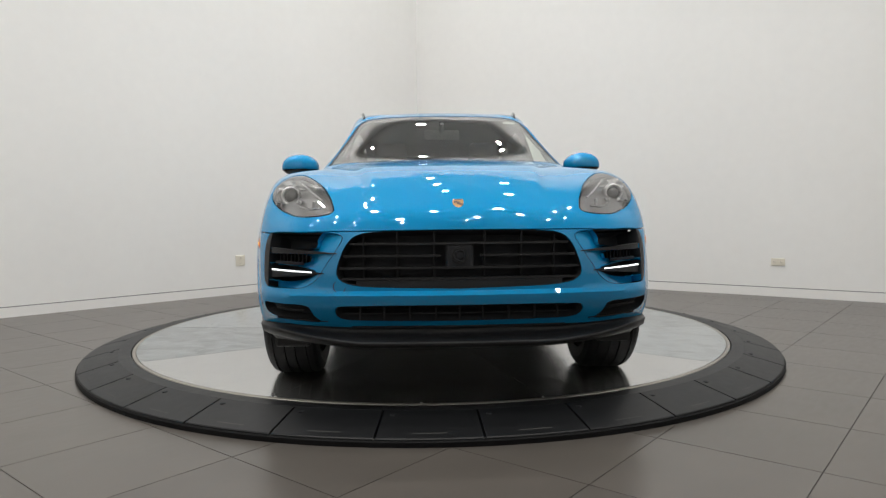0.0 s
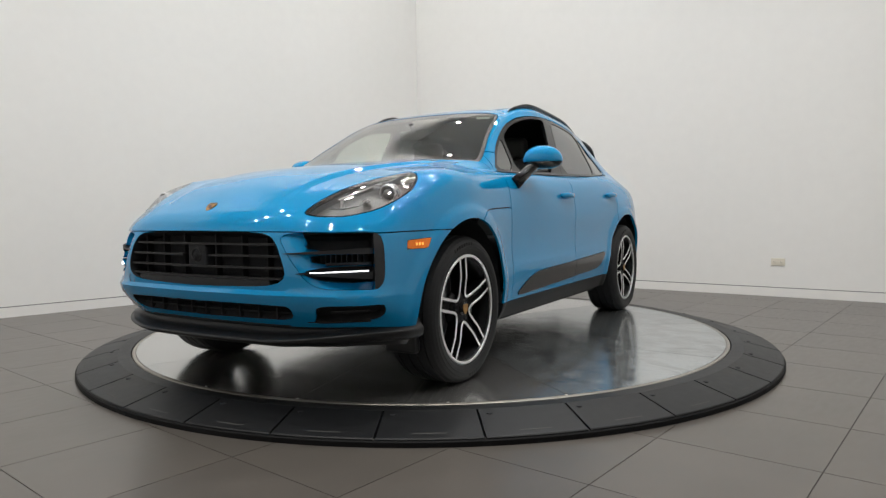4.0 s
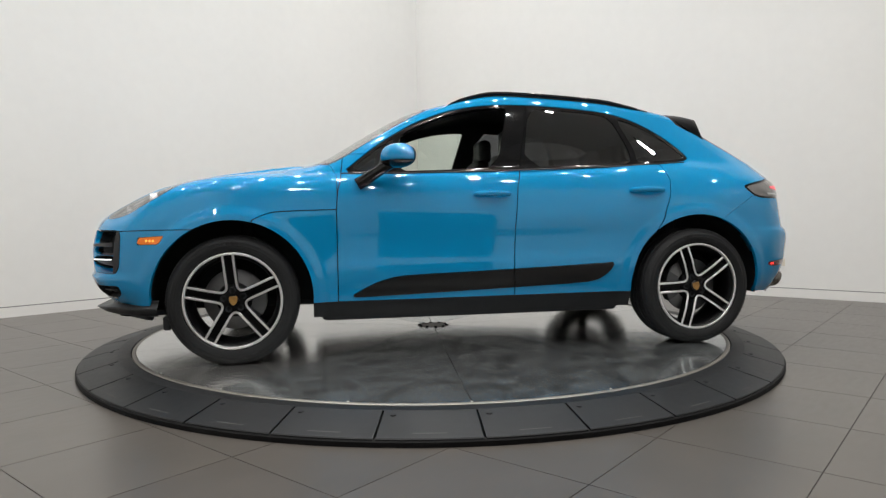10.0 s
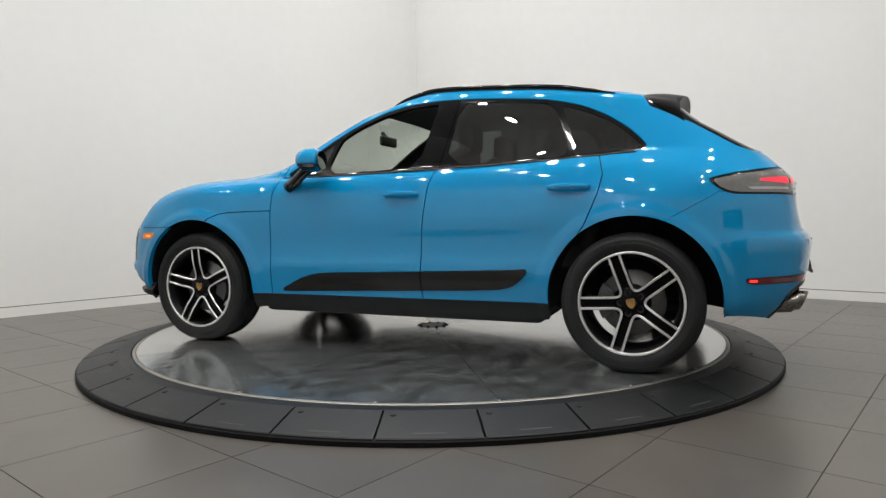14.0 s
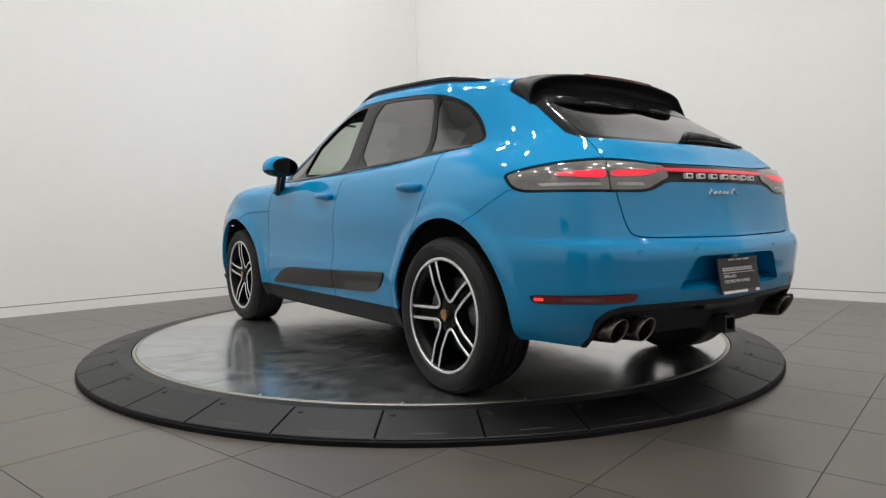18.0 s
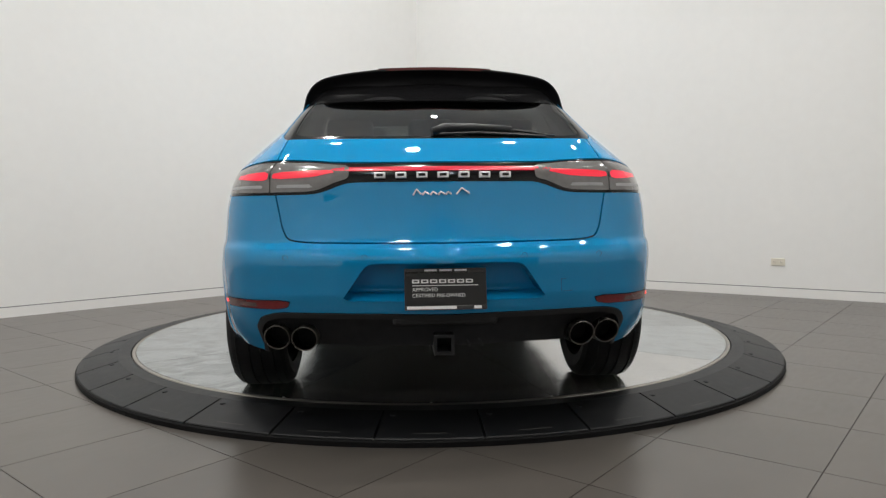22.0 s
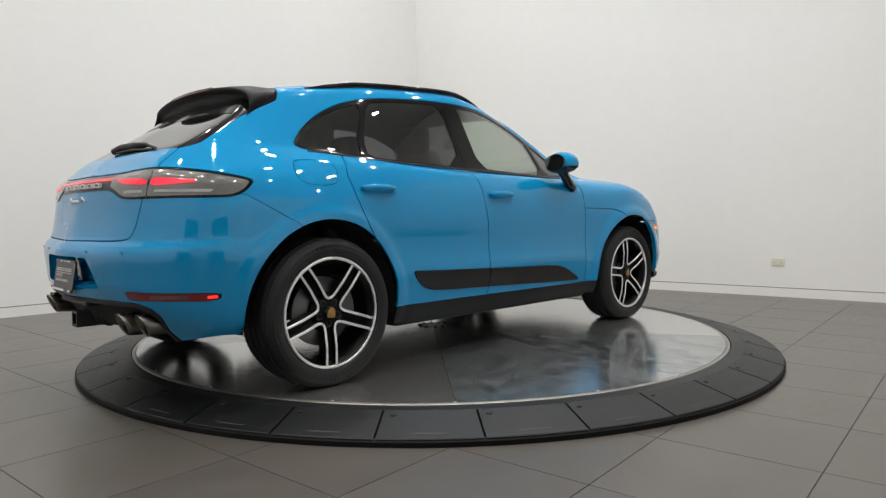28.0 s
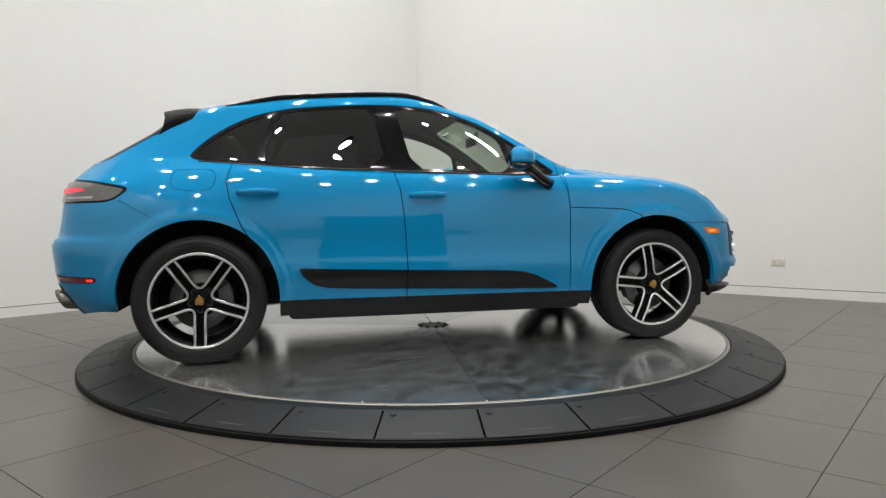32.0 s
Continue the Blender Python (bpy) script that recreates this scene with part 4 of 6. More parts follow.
# glazing: black surround with panes set into it
GLASS_F = [(.43, 1.303), (.40, 1.335), (.30, 1.392), (.15, 1.449), (-.02, 1.485), (-.15, 1.497), (-.262, 1.499), (-.245, 1.45), (-.16, 1.118), (.13, 1.103), (.48, 1.093)]
GLASS_TRI = [(.745, 1.098), (.60, 1.215), (.475, 1.30), (.465, 1.285), (.515, 1.094)]
GLASS_R = [(-.395, 1.50), (-.60, 1.492), (-.80, 1.478), (-.955, 1.455), (-1.05, 1.23), (-1.045, 1.142), (-.85, 1.135), (-.33, 1.116)]
GLASS_Q = [(-.995, 1.447), (-1.115, 1.417), (-1.24, 1.36), (-1.325, 1.306), (-1.388, 1.254), (-1.434, 1.208), (-1.445, 1.19), (-1.41, 1.177), (-1.22, 1.159), (-1.085, 1.148), (-1.09, 1.23)]
g_f, dlo = carve(dlo, side_in(GLASS_F, 1, 0.5), 0.0)
g_t, dlo = carve(dlo, side_in(GLASS_TRI, 1, 0.5), 0.0)
g_r, dlo = carve(dlo, side_in(GLASS_R, 1, 0.5), 0.0)
g_q, dlo = carve(dlo, side_in(GLASS_Q, 1, 0.5), 0.0)
cut_b = lambda V: -(V[:, 0] - np.interp(V[:, 2], (1.09, 1.5), (-.294, -.385)))
d_front = clip(dlo, lambda V: cut_b(V) + 0.002)
d_rear = clip(dlo, lambda V: 0.002 - cut_b(V))
fr_l, fr_r = pair("window_frame", d_front, GLOSS_BLACK, front_doors, ("gloss black window frame",) * 2, rim=0.022, out=-0.002)
rr_l, rr_r = pair("window_frame", d_rear, GLOSS_BLACK, rear_doors, ("gloss black window frame",) * 2, rim=0.022, out=-0.002)
skin("window_pane", mirrored(g_f), GLASS_CLEAR, front_doors[1], "clear side window, closed", rim=0, out=-0.006)
pair("mirror_triangle", g_t, GLASS_DARK, front_doors, ("dark fixed quarter pane",) * 2, rim=0, out=-0.006)
pair("window_pane", g_r, GLASS_DARK, rear_doors, ("dark tinted side window",) * 2, rim=0, out=-0.006)
pair("quarter_pane", g_q, GLASS_DARK, car, ("dark tinted rear quarter window",) * 2, rim=0, out=-0.006)
inner_screen, screen_band = carve(screen, plan_in([(y * .965 if y > 0 else y, .62 + (x - .62) * .955) for y, x in SCREEN], 2, 1.05), 0.0)
skin("windscreen", inner_screen, GLASS_CLEAR, car, "clear laminated windscreen", rim=0, out=-0.003, whole=True)
skin("windscreen_band", screen_band, BLACK_PLASTIC, car, "black printed band round the windscreen", rim=0.012, out=-0.0025, whole=True)
REAR_GLASS = [(-.3, 1.152), (.45, 1.154), (.575, 1.160), (.60, 1.178), (.585, 1.25), (.56, 1.325), (.54, 1.345), (-.3, 1.345)]
poly_rg = outline(REAR_GLASS, 2)
rear_glass, tail_black = carve(tail_top, lambda V: np.maximum(depth_in(V[:, [1, 2]], poly_rg), V[:, 0] + 1.6), 0.0)
skin("rear_window", rear_glass, GLASS_DARK, tailgate, "dark tinted rear window", rim=0, out=-0.004, whole=True)
skin("rear_window_surround", tail_black, GLOSS_BLACK, tailgate, "gloss black roof end round the rear window", rim=0.015, out=-0.002, whole=True)


# inner lining: trim behind every panel, with the windows left open
def open_glass(V):
    return np.min([side_in(GLASS_F, 1, 0.4)(V), side_in(GLASS_TRI, 1, 0.4)(V), side_in(GLASS_R, 1, 0.4)(V), side_in(GLASS_Q, 1, 0.4)(V),
                   plan_in([(y * .955 if y > 0 else y, .62 + (x - .62) * .94) for y, x in SCREEN], 2, 1.05)(V),
                   np.maximum(depth_in(V[:, [1, 2]], poly_rg), V[:, 0] + 1.55)], 0)


lining = clip(BASE, lambda V: -arches(0.012)(V))
lining = clip(lining, lambda V: -open_glass(V))
lamp_hole = front_in(LAMP, 2, 1.5)
lining = clip(lining, lambda V: -np.min([lamp_hole(V), front_in(GRILLE, 2, 1.9)(V), wrap_in(INTAKE, 2)(V), rear_in(TAIL, 2)(V), front_in(LOW_GRILLE, 2, 1.9)(V),
                                         wrap_in(LOW_VENT, 2)(V), rear_in(POCKET, 2, -2.0)(V), rear_in(VALANCE, 2, -1.8)(V)], 0))
skin("inner_lining", moved(lining, -0.022), TRIM, car, "black cabin lining and panel backs", rim=0.0, whole=True)


# ---- fittings of the car ----
FRONT_PTS = G.reshape(-1, 3)[G.reshape(-1, 3)[:, 0] > 1.2]
REAR_PTS = G.reshape(-1, 3)[G.reshape(-1, 3)[:, 0] < -1.2]
SIDE_PTS = G.reshape(-1, 3)[G.reshape(-1, 3)[:, 1] > 0.45]


def on_form(pts, a, b, c, u, v):
    """Coordinate c of the form at (u, v) in coordinates (a, b), by a plane through the nearest points."""
    d = (pts[:, a] - u) ** 2 + (pts[:, b] - v) ** 2
    k = np.argpartition(d, 10)[:10]
    w = 1 / (d[k] + 1e-5)
    A = np.stack([np.ones(10), pts[k, a] - u, pts[k, b] - v], 1) * w[:, None]
    return float(np.linalg.lstsq(A, pts[k, c] * w, rcond=None)[0][0])


def nose_x(y, z):
    return on_form(FRONT_PTS, 1, 2, 0, abs(y), z)


def tail_x(y, z):
    return on_form(REAR_PTS, 1, 2, 0, abs(y), z)


def side_y(x, z):
    return on_form(SIDE_PTS, 0, 2, 1, x, z)


def ribbon(points, ups, half, depth):
    """A bar along points: half its height along ups, depth behind it (-x or inward vectors)."""
    verts, faces = [], []
    for p, up, h, d in zip(points, ups, half, depth):
        p, up, d = Vector(p), Vector(up), Vector(d)
        verts += [p + up * h, p - up * h, p - up * h * 0.8 + d, p + up * h * 0.8 + d]
    n = len(points)
    for i in range(n - 1):
        for k in range(4):
            faces.append((4 * i + k, 4 * i + (k + 1) % 4, 4 * i + 4 + (k + 1) % 4, 4 * i + 4 + k))
    faces += [(3, 2, 1, 0), (4 * n - 4, 4 * n - 3, 4 * n - 2, 4 * n - 1)]
    return mesh_of(verts, faces)


def nose_bar(y0, y1, z0, z1, h0, h1, inset=0.01, depth=0.03, n=14):
    pts, ups, hs, ds = [], [], [], []
    for i in range(n + 1):
        t = i / n
        y, z = y0 + (y1 - y0) * t, z0 + (z1 - z0) * t
        pts.append((nose_x(y, z) - inset, y, z))
        ups.append((0, 0, 1))
        hs.append(h0 + (h1 - h0) * t)
        ds.append((-depth, 0, 0))
    return ribbon(pts, ups, hs, ds)


# radiator grille
GREY_PLASTIC = simple("grille_plastic", (0.022, 0.022, 0.023), 0.4, grain=0.2, scale=120, bump=0.0005, spec=0.25)
grille = skin("grille", grille_gap, DARK_VOID, car, "black grille with thin cross bars and a camera box", rim=-0.075, out=-0.075, whole=True)


def grille_half(z):
    """Half width of the grille opening at that height."""
    return float(np.interp(z, (.522, .535, .55, .575, .61, .70, .745, .764), (.30, .39, .47, .508, .508, .474, .435, .37)))


for z in (.712, .662, .612, .567):
    w = grille_half(z) - 0.006
    if z == .662:
        part("cross_bar", nose_bar(-w, -.085, z, z, .0045, .0045), GREY_PLASTIC, grille)
        part("cross_bar", nose_bar(.085, w, z, z, .0045, .0045), GREY_PLASTIC, grille)
    else:
        part("cross_bar", nose_bar(-w, w, z, z, .0045, .0045, n=24), GREY_PLASTIC, grille)
for y in (-.40, -.26, -.105, .105, .26, .40):
    top = .758 if abs(y) < .38 else .745
    bm = box(nose_x(y, .65) - .07, nose_x(y, .65) - .035, y - .004, y + .004, .535, top, 0.0015, 1)
    part("upright", bm, DARK_VOID, grille)
part("chin_strip", nose_bar(-.43, .43, .543, .543, .017, .017, inset=.008, depth=.05, n=20), BLACK_PLASTIC, grille, "plain black strip at the grille's foot")
cam_box = part("sensor_box", box(nose_x(0, .66) - .08, nose_x(0, .66) - .018, -.058, .058, .605, .712, .012, 2), DARK_VOID, grille, "black sensor box")
part("sensor_lens", lathe([(0, .006), (.012, .005), (.019, 0), (.022, .006), (.026, .004), (.028, -.006)], 24, axis="x"), DARK_VOID, cam_box, m=pose(nose_x(0, .66) - .016, 0, .662))
part("sensor_ring", lathe([(.027, -.004), (.029, .003), (.033, .003), (.034, -.004)], 24, axis="x"), GREY_PLASTIC, cam_box, m=pose(nose_x(0, .66) - .016, 0, .662))

# side intakes with fins and light bars
wr = lambda V: V[:, 1] + np.maximum(0, 2.072 - V[:, 0])
frame_band = clip(intake_gap, lambda V: 0.862 - wr(V))
opening = clip(intake_gap, lambda V: wr(V) - 0.862)


def hollow(V):
    """Depth of the recess, growing outwards from its inner edge."""
    k = np.clip((wr(V) - np.interp(V[:, 2], (.524, .56, .62, .68, .757), (.645, .585, .545, .505, .455))) / .20, 0, 1)
    return 0.045 * k * k * (3 - 2 * k)


def sunk(mesh, depth, edge):
    """A panel pushed in by depth(points); its border is turned out to the depth edge."""
    V, N, F = mesh
    d = depth(V)
    W, M, H = with_rim((V, N, F), 0.0)
    e = edge(W) if callable(edge) else np.full(len(W), edge)
    e[:len(V)] = d
    return W - e[:, None] * M, M, H


recess, holes = opening, []
for shape in CAVITIES:
    hole, recess = carve(recess, wrap_in(shape, 1), 0.0)
    holes.append(hole)
for side in (1, -1):
    mir = (lambda m: m) if side == 1 else mirrored
    intake = skin("air_intake", mir(sunk(recess, hollow, 0.0)), PAINT, f_bumper, "painted side recess with dark openings, fins and a white light bar", rim=0)
    for hole in holes:
        skin("intake_opening", mir(sunk(hole, lambda V: hollow(V) + 0.055, hollow)), DARK_VOID, intake, "black opening", rim=0)
    skin("intake_frame", mir(frame_band), BLACK_PLASTIC, f_bumper, "matt black upright frame", rim=0.05, out=0.003)
    part("fin", nose_bar(.508 * side, .815 * side, .674, .683, .0015, .013, inset=-.004, depth=.05), BLACK_PLASTIC, intake)
    part("fin", nose_bar(.585 * side, .82 * side, .586, .580, .0015, .016, inset=.016, depth=.05), BLACK_PLASTIC, intake)
    part("light_bar", nose_bar(.618 * side, .812 * side, .5945, .6005, .0022, .0032, inset=-.004, depth=.012), LIGHT_BAR, intake, "lit white daytime light bar")
    part("light_bar_tip", nose_bar(.565 * side, .618 * side, .591, .593, .001, .0055, inset=-.004, depth=.03), GLOSS_BLACK, intake)
    for k in range(9):
        y = (.63 + .0185 * k) * side
        xx = nose_x(y, .645) - .045
        part("louvre", box(xx - .03, xx, y - .0025, y + .0025, .628, .668, .001, 1), BLACK_PLASTIC, intake)
    part("back_shelf", nose_bar(.66 * side, .80 * side, .628, .630, .006, .006, inset=.03, depth=.06), BLACK_PLASTIC, intake)
    vent = skin("low_vent", mir(low_vent), DARK_VOID, f_bumper, "black lower corner vent", rim=-0.04, out=-0.04)
    part("vent_blade", nose_bar(.56 * side, .80 * side, .379, .386, .002, .005, inset=-.002, depth=.02), GLOSS_BLACK, vent)
    part("vent_bar", nose_bar(.67 * side, .80 * side, .425, .430, .003, .003, inset=.025, depth=.02), BLACK_PLASTIC, vent)
    amber = skin("indicator", mir(indicator), AMBER, f_bumper, "amber side marker lamp", rim=0.008, out=0.002)
    for k in range(3):
        x = 1.812 + .018 * k
        part("lit_cell", box(-.005, .005, -.002, .002, -.006, .006, .001, 1), AMBER_LIT, amber, m=pose(x, (side_y(x, .704) + .0025) * side, .704))
lower_grille = skin("lower_grille", low_grille, DARK_VOID, f_bumper, "black lower grille", rim=-0.06, out=-0.06, whole=True)
for y in (-.42, -.32, -.21, -.10, .0, .10, .21, .32, .42):
    part("upright", box(nose_x(y, .42) - .05, nose_x(y, .42) - .028, y - .004, y + .004, .386, .452, .001, 1), DARK_VOID, lower_grille)
part("cross_bar", nose_bar(-.50, .50, .415, .415, .003, .003, inset=.03, depth=.02, n=20), DARK_VOID, lower_grille)


# front lip, swept round the nose to the wheel openings
def lip_mesh():
    row = [i for i in range(ns_) if G[8, i, 0] > 1.80]
    prof = ((-.03, .366), (-.016, .356), (-.018, .334), (-.008, .316), (.018, .309), (.055, .305), (.088, .303), (.093, .297), (.045, .272), (-.02, .256), (-.10, .246))
    cols = [(G[8, i], NRM[8, i]) for i in row[::-1]] + [(G[8, i] * (1, -1, 1), NRM[8, i] * (1, -1, 1)) for i in row[1:]]
    verts, faces = [], []
    for p, n in cols:
        n = Vector((n[0], n[1], 0)).normalized()
        fade = min(1.0, max(0.0, (p[0] - 1.80) / 0.22)) * (1 - 0.85 * min(1.0, max(0.0, (abs(p[1]) - 0.42) / 0.34)))
        rise = 0.03 * min(1.0, max(0.0, (abs(p[1]) - 0.40) / 0.40))
        for o, z in prof:
            k = o * (0.06 + 0.94 * fade) if o > 0 else o
            verts.append((p[0] + n.x * k, p[1] + n.y * k, z + rise * (1 if z < .35 else .3)))
    m = len(prof)
    for i in range(len(cols) - 1):
        for k in range(m - 1):
            faces.append((i * m + k, (i + 1) * m + k, (i + 1) * m + k + 1, i * m + k + 1))
    return mesh_of(verts, faces)


lip = part("front_lip", lip_mesh(), BLACK_PLASTIC, f_bumper, "matt black front lip spoiler", smooth=True)
for side in (1, -1):
    part("air_deflector", box(1.745, 1.79, min(.70 * side, .865 * side), max(.70 * side, .865 * side), .20, .28, .012, 2), BLACK_PLASTIC, f_bumper)
part("lower_slot", nose_bar(-.46, .46, .362, .362, .012, .012, inset=.004, depth=.02, n=20), DARK_VOID, f_bumper)


def ring_mark(name, x, y, z, nrm, r, mat, parent, thick=0.0022):
    """A fine round joint on a panel."""
    q = Vector(nrm).to_track_quat("Z", "Y").to_matrix().to_4x4()
    bm = lathe([(r - thick, -.001), (r - thick, .0007), (r + thick, .0007), (r + thick, -.001)], 28, closed=True)
    part(name, bm, mat, parent, m=Matrix.Translation((x, y, z)) @ q)


ring_mark("tow_cover", nose_x(.50, .536), -.50, .536, (1, -.16, 0), .026, DARK_VOID, f_bumper, .0012)

# headlamps
LAMP_SILVER = simple("lamp_silver", (0.74, 0.74, 0.75), 0.3, metal=0.6, grain=0.1, scale=60, spread=0.1)
LAMP_GREY = simple("lamp_grey", (0.25, 0.247, 0.243), 0.4, metal=0.15, grain=0.15, scale=30)
LAMP_LENS_DARK = simple("projector_glass", (0.20, 0.20, 0.20), 0.06, coat=1.0)
for side in (1, -1):
    mir = (lambda m: m) if side == 1 else mirrored
    lamp = skin("headlamp", mir(moved(head_lamp, 0)), LAMP_GREY, car, "clear headlamp with silver reflectors and a round projector", rim=-0.05, out=-0.052)
    skin("lens", mir(head_lamp), GLASS_LENS, lamp, "clear lamp cover", rim=0, out=-0.001)
    ring_ = with_rim(clip(head_lamp, lambda V: -front_in(LAMP, 2, 1.5)(V) - 0.005), 0.02)
    skin("lens_edge", mir(ring_), GLOSS_BLACK, lamp, "thin black lamp edge", rim=0, out=-0.002)
    def at(y, z, back):
        return (nose_x(y, z) - back, y * side, z)
    part("projector_ring", lathe([(.030, -.03), (.034, .006), (.040, .010), (.045, .006), (.047, -.03)], 28, axis="x"), LAMP_SILVER, lamp, m=Matrix.Translation(at(.765, .925, .062)))
    part("projector", lathe([(0, .016), (.014, .013), (.024, .006), (.030, -.006), (.030, -.03)], 24, axis="x"), LAMP_LENS_DARK, lamp, m=Matrix.Translation(at(.765, .925, .062)))
    for k, (dy, dz) in enumerate(((-.058, .030), (-.058, -.034), (.052, .034), (.052, -.036))):
        p = at(.765 + dy, .925 + dz, .05)
        part("day_light", box(-.02, .012, -.017, .017, -.008, .008, .004, 2), CHROME, lamp, m=Matrix.Translation(p) @ pose(0, 0, 0, 0, 0, 18 * side))
    p = at(.80, .985, .06)
    part("reflector", box(-.03, .01, -.04, .03, -.014, .014, .006, 2), CHROME, lamp, m=Matrix.Translation(p) @ pose(0, 0, 0, 12, 0, 25 * side))
    pts = [at(y, z, .035) for y, z in ((.60, .862), (.65, .858), (.70, .872), (.715, .90))]
    part("trim_bar", tube(pts, .005, 8), CHROME, lamp)
    pts = [at(y, z, .04) for y, z in ((.60, .90), (.66, .94), (.70, .97), (.74, .995))]
    part("trim_bar", tube(pts, .004, 8), LAMP_SILVER, lamp)
    part("side_marker", box(-.015, .004, -.006, .006, -.02, .02, .002, 1), LAMP_SILVER, lamp, m=Matrix.Translation(at(.635, .875, .035)))

# crest on the bonnet: plain gold shield
shield = [(-.021, .027), (.021, .027), (.024, .012), (.021, -.008), (.010, -.024), (0, -.029), (-.010, -.024), (-.021, -.008), (-.024, .012)]
slope = Vector((1, 0, 1.15)).normalized().to_track_quat("Z", "Y").to_matrix().to_4x4()
bonnet_crest = part("crest", slab(shield, -.004, .004, .0015), GOLD, car, "small gold shield emblem", m=Matrix.Translation((nose_x(0, .876) + .001, 0, .876)) @ slope)
CREST_DARK = simple("crest_enamel", (0.05, 0.012, 0.008), 0.35, grain=0.3, scale=200)
for px_, py_, w, h in ((-.011, .008, .007, .006), (.011, -.008, .007, .006), (0, .022, .016, .0022), (0, 0, .006, .009)):
    part("crest_inset", slab([(px_ - w, py_ - h), (px_ + w, py_ - h), (px_ + w, py_ + h), (px_ - w, py_ + h)], .003, .0048, .0005), CREST_DARK, bonnet_crest)

# ---- tail ----
def rear_bar(name, points, mat, parent, label="", out=0.0, rim=0.004, whole=True, source=None):
    m = clip(source or tail_lamp, rear_in(points, 1))
    return skin(name, m, mat, parent, label, rim=rim, out=out, whole=whole)


tail_bar = skin("tail_light", tail_lamp, GLOSS_BLACK, car, "full width tail light bar with red lit strips in smoked lenses", rim=0.02, out=-0.003, whole=True)
LENS_IN = [(.36, .972), (.41, .960), (.49, .924), (.63, .922), (.80, .924), (1.0, .925), (1.14, .927), (1.20, .947), (1.238, .99), (1.18, 1.0), (1.06, 1.016), (.9, 1.031), (.70, 1.041), (.5, 1.036), (.40, 1.026), (.36, 1.024)]
lens_in = clip(tail_lamp, rear_in(LENS_IN, 2))
split_y = lambda V: (V[:, 1] + np.maximum(0, V[:, 0] + 2.15)) - .668
pair("lens", clip(lens_in, lambda V: split_y(V) + .002), SMOKE_LENS, tail_bar, ("smoked grey lens",) * 2, rim=0.004, out=0.001)
pair("lens", clip(lens_in, lambda V: .002 - split_y(V)), SMOKE_LENS, tail_bar, ("smoked grey lens",) * 2, rim=0.004, out=0.001)
RED_HALF = simple("red_light_weak", (0.12, 0.004, 0.008), 0.25, coat=0.3, emit=(1.0, 0.03, 0.06), power=0.8)
RED_WEAK = simple("red_light_dim", (0.25, 0.01, 0.015), 0.2, coat=0.5, emit=(1.0, 0.03, 0.07), power=0.85)
RED_OUT = [(.676, .968), (.80, .972), (.92, .979), (1.06, .985), (1.06, .990), (.92, .994), (.80, 1.000), (.676, 1.003)]
RED_IN = [(.38, 1.003), (.44, .992), (.50, .979), (.658, .972), (.658, .999), (.46, 1.006)]
pair("lit_strip", clip(tail_lamp, rear_in(RED_OUT, 1)), RED_WEAK, tail_bar, ("glowing red light strip",) * 2, rim=0.003, out=0.003)
pair("lit_strip", clip(tail_lamp, rear_in(RED_IN, 1)), RED_HALF, tail_bar, ("glowing red light strip",) * 2, rim=0.003, out=0.003)
RED_DIM = simple("red_strip_dim", (0.10, 0.004, 0.01), 0.2, coat=0.3, emit=(1.0, 0.03, 0.07), power=0.6)
rear_bar("lit_strip", [(-.3, 1.003), (.36, 1.002), (.42, 1.002), (.44, 1.010), (.36, 1.017), (-.3, 1.017)], RED_DIM, tail_bar, "thin red strip across the tail", out=0.001)
REFLECT = simple("lamp_inlay", (0.34, 0.34, 0.35), 0.3, grain=0.2, scale=90, coat=0.5)
for a, b, z in ((.70, 1.05, .945), (.50, .64, .945)):
    pair("inlay", clip(tail_lamp, rear_in([(a, z - .006), (b, z - .006), (b, z + .006), (a, z + .006)], 0)), REFLECT, tail_bar, ("", ""), rim=0.002, out=0.002)
pair("lamp_gap", clip(tail_lamp, lambda V: np.maximum(np.abs(split_y(V)) - .003, V[:, 0] + 1.9)), DARK_VOID, tail_bar, ("", ""), rim=0.001, out=0.0035)

# lettering on the tail as plain bright blocks
BADGE_SILVER = simple("badge_silver", (0.86, 0.86, 0.87), 0.35, metal=0.55, grain=0.04, scale=90)
for k in range(7):
    y = .242 - k * .0805
    x = tail_x(y, .983) - .010
    n = Vector((-1, 0.12 * (1 if y > 0 else -1) * min(1, abs(y) * 3), .12)).normalized()
    q = n.to_track_quat("Z", "X").to_matrix().to_4x4()
    bm = slab([(-.011, -.021), (.011, -.021), (.011, .021), (-.011, .021)], -.012, .0045, .0015)
    blk = part("badge_block", bm, BADGE_SILVER, tail_bar, m=Matrix.Translation((x, y, .983)) @ q)
    part("badge_inset", slab([(-.005, -.013), (.005, -.013), (.005, .013), (-.005, .013)], .0035, .0056), GLOSS_BLACK, blk)
for y0, y1, z0, z1 in ((.115, .085, .906, .928), (.080, .055, .906, .918), (.05, .025, .906, .918), (.02, -.005, .906, .918), (-.01, -.03, .906, .918), (-.05, -.10, .908, .932)):
    x = tail_x((y0 + y1) / 2, .917) - .002
    part("script_stroke", tube([(x, y0, z0), (x - .002, (y0 * .6 + y1 * .4), z1), (x, y1, z0 + .003)], .0038, 6), BADGE_SILVER, tailgate)

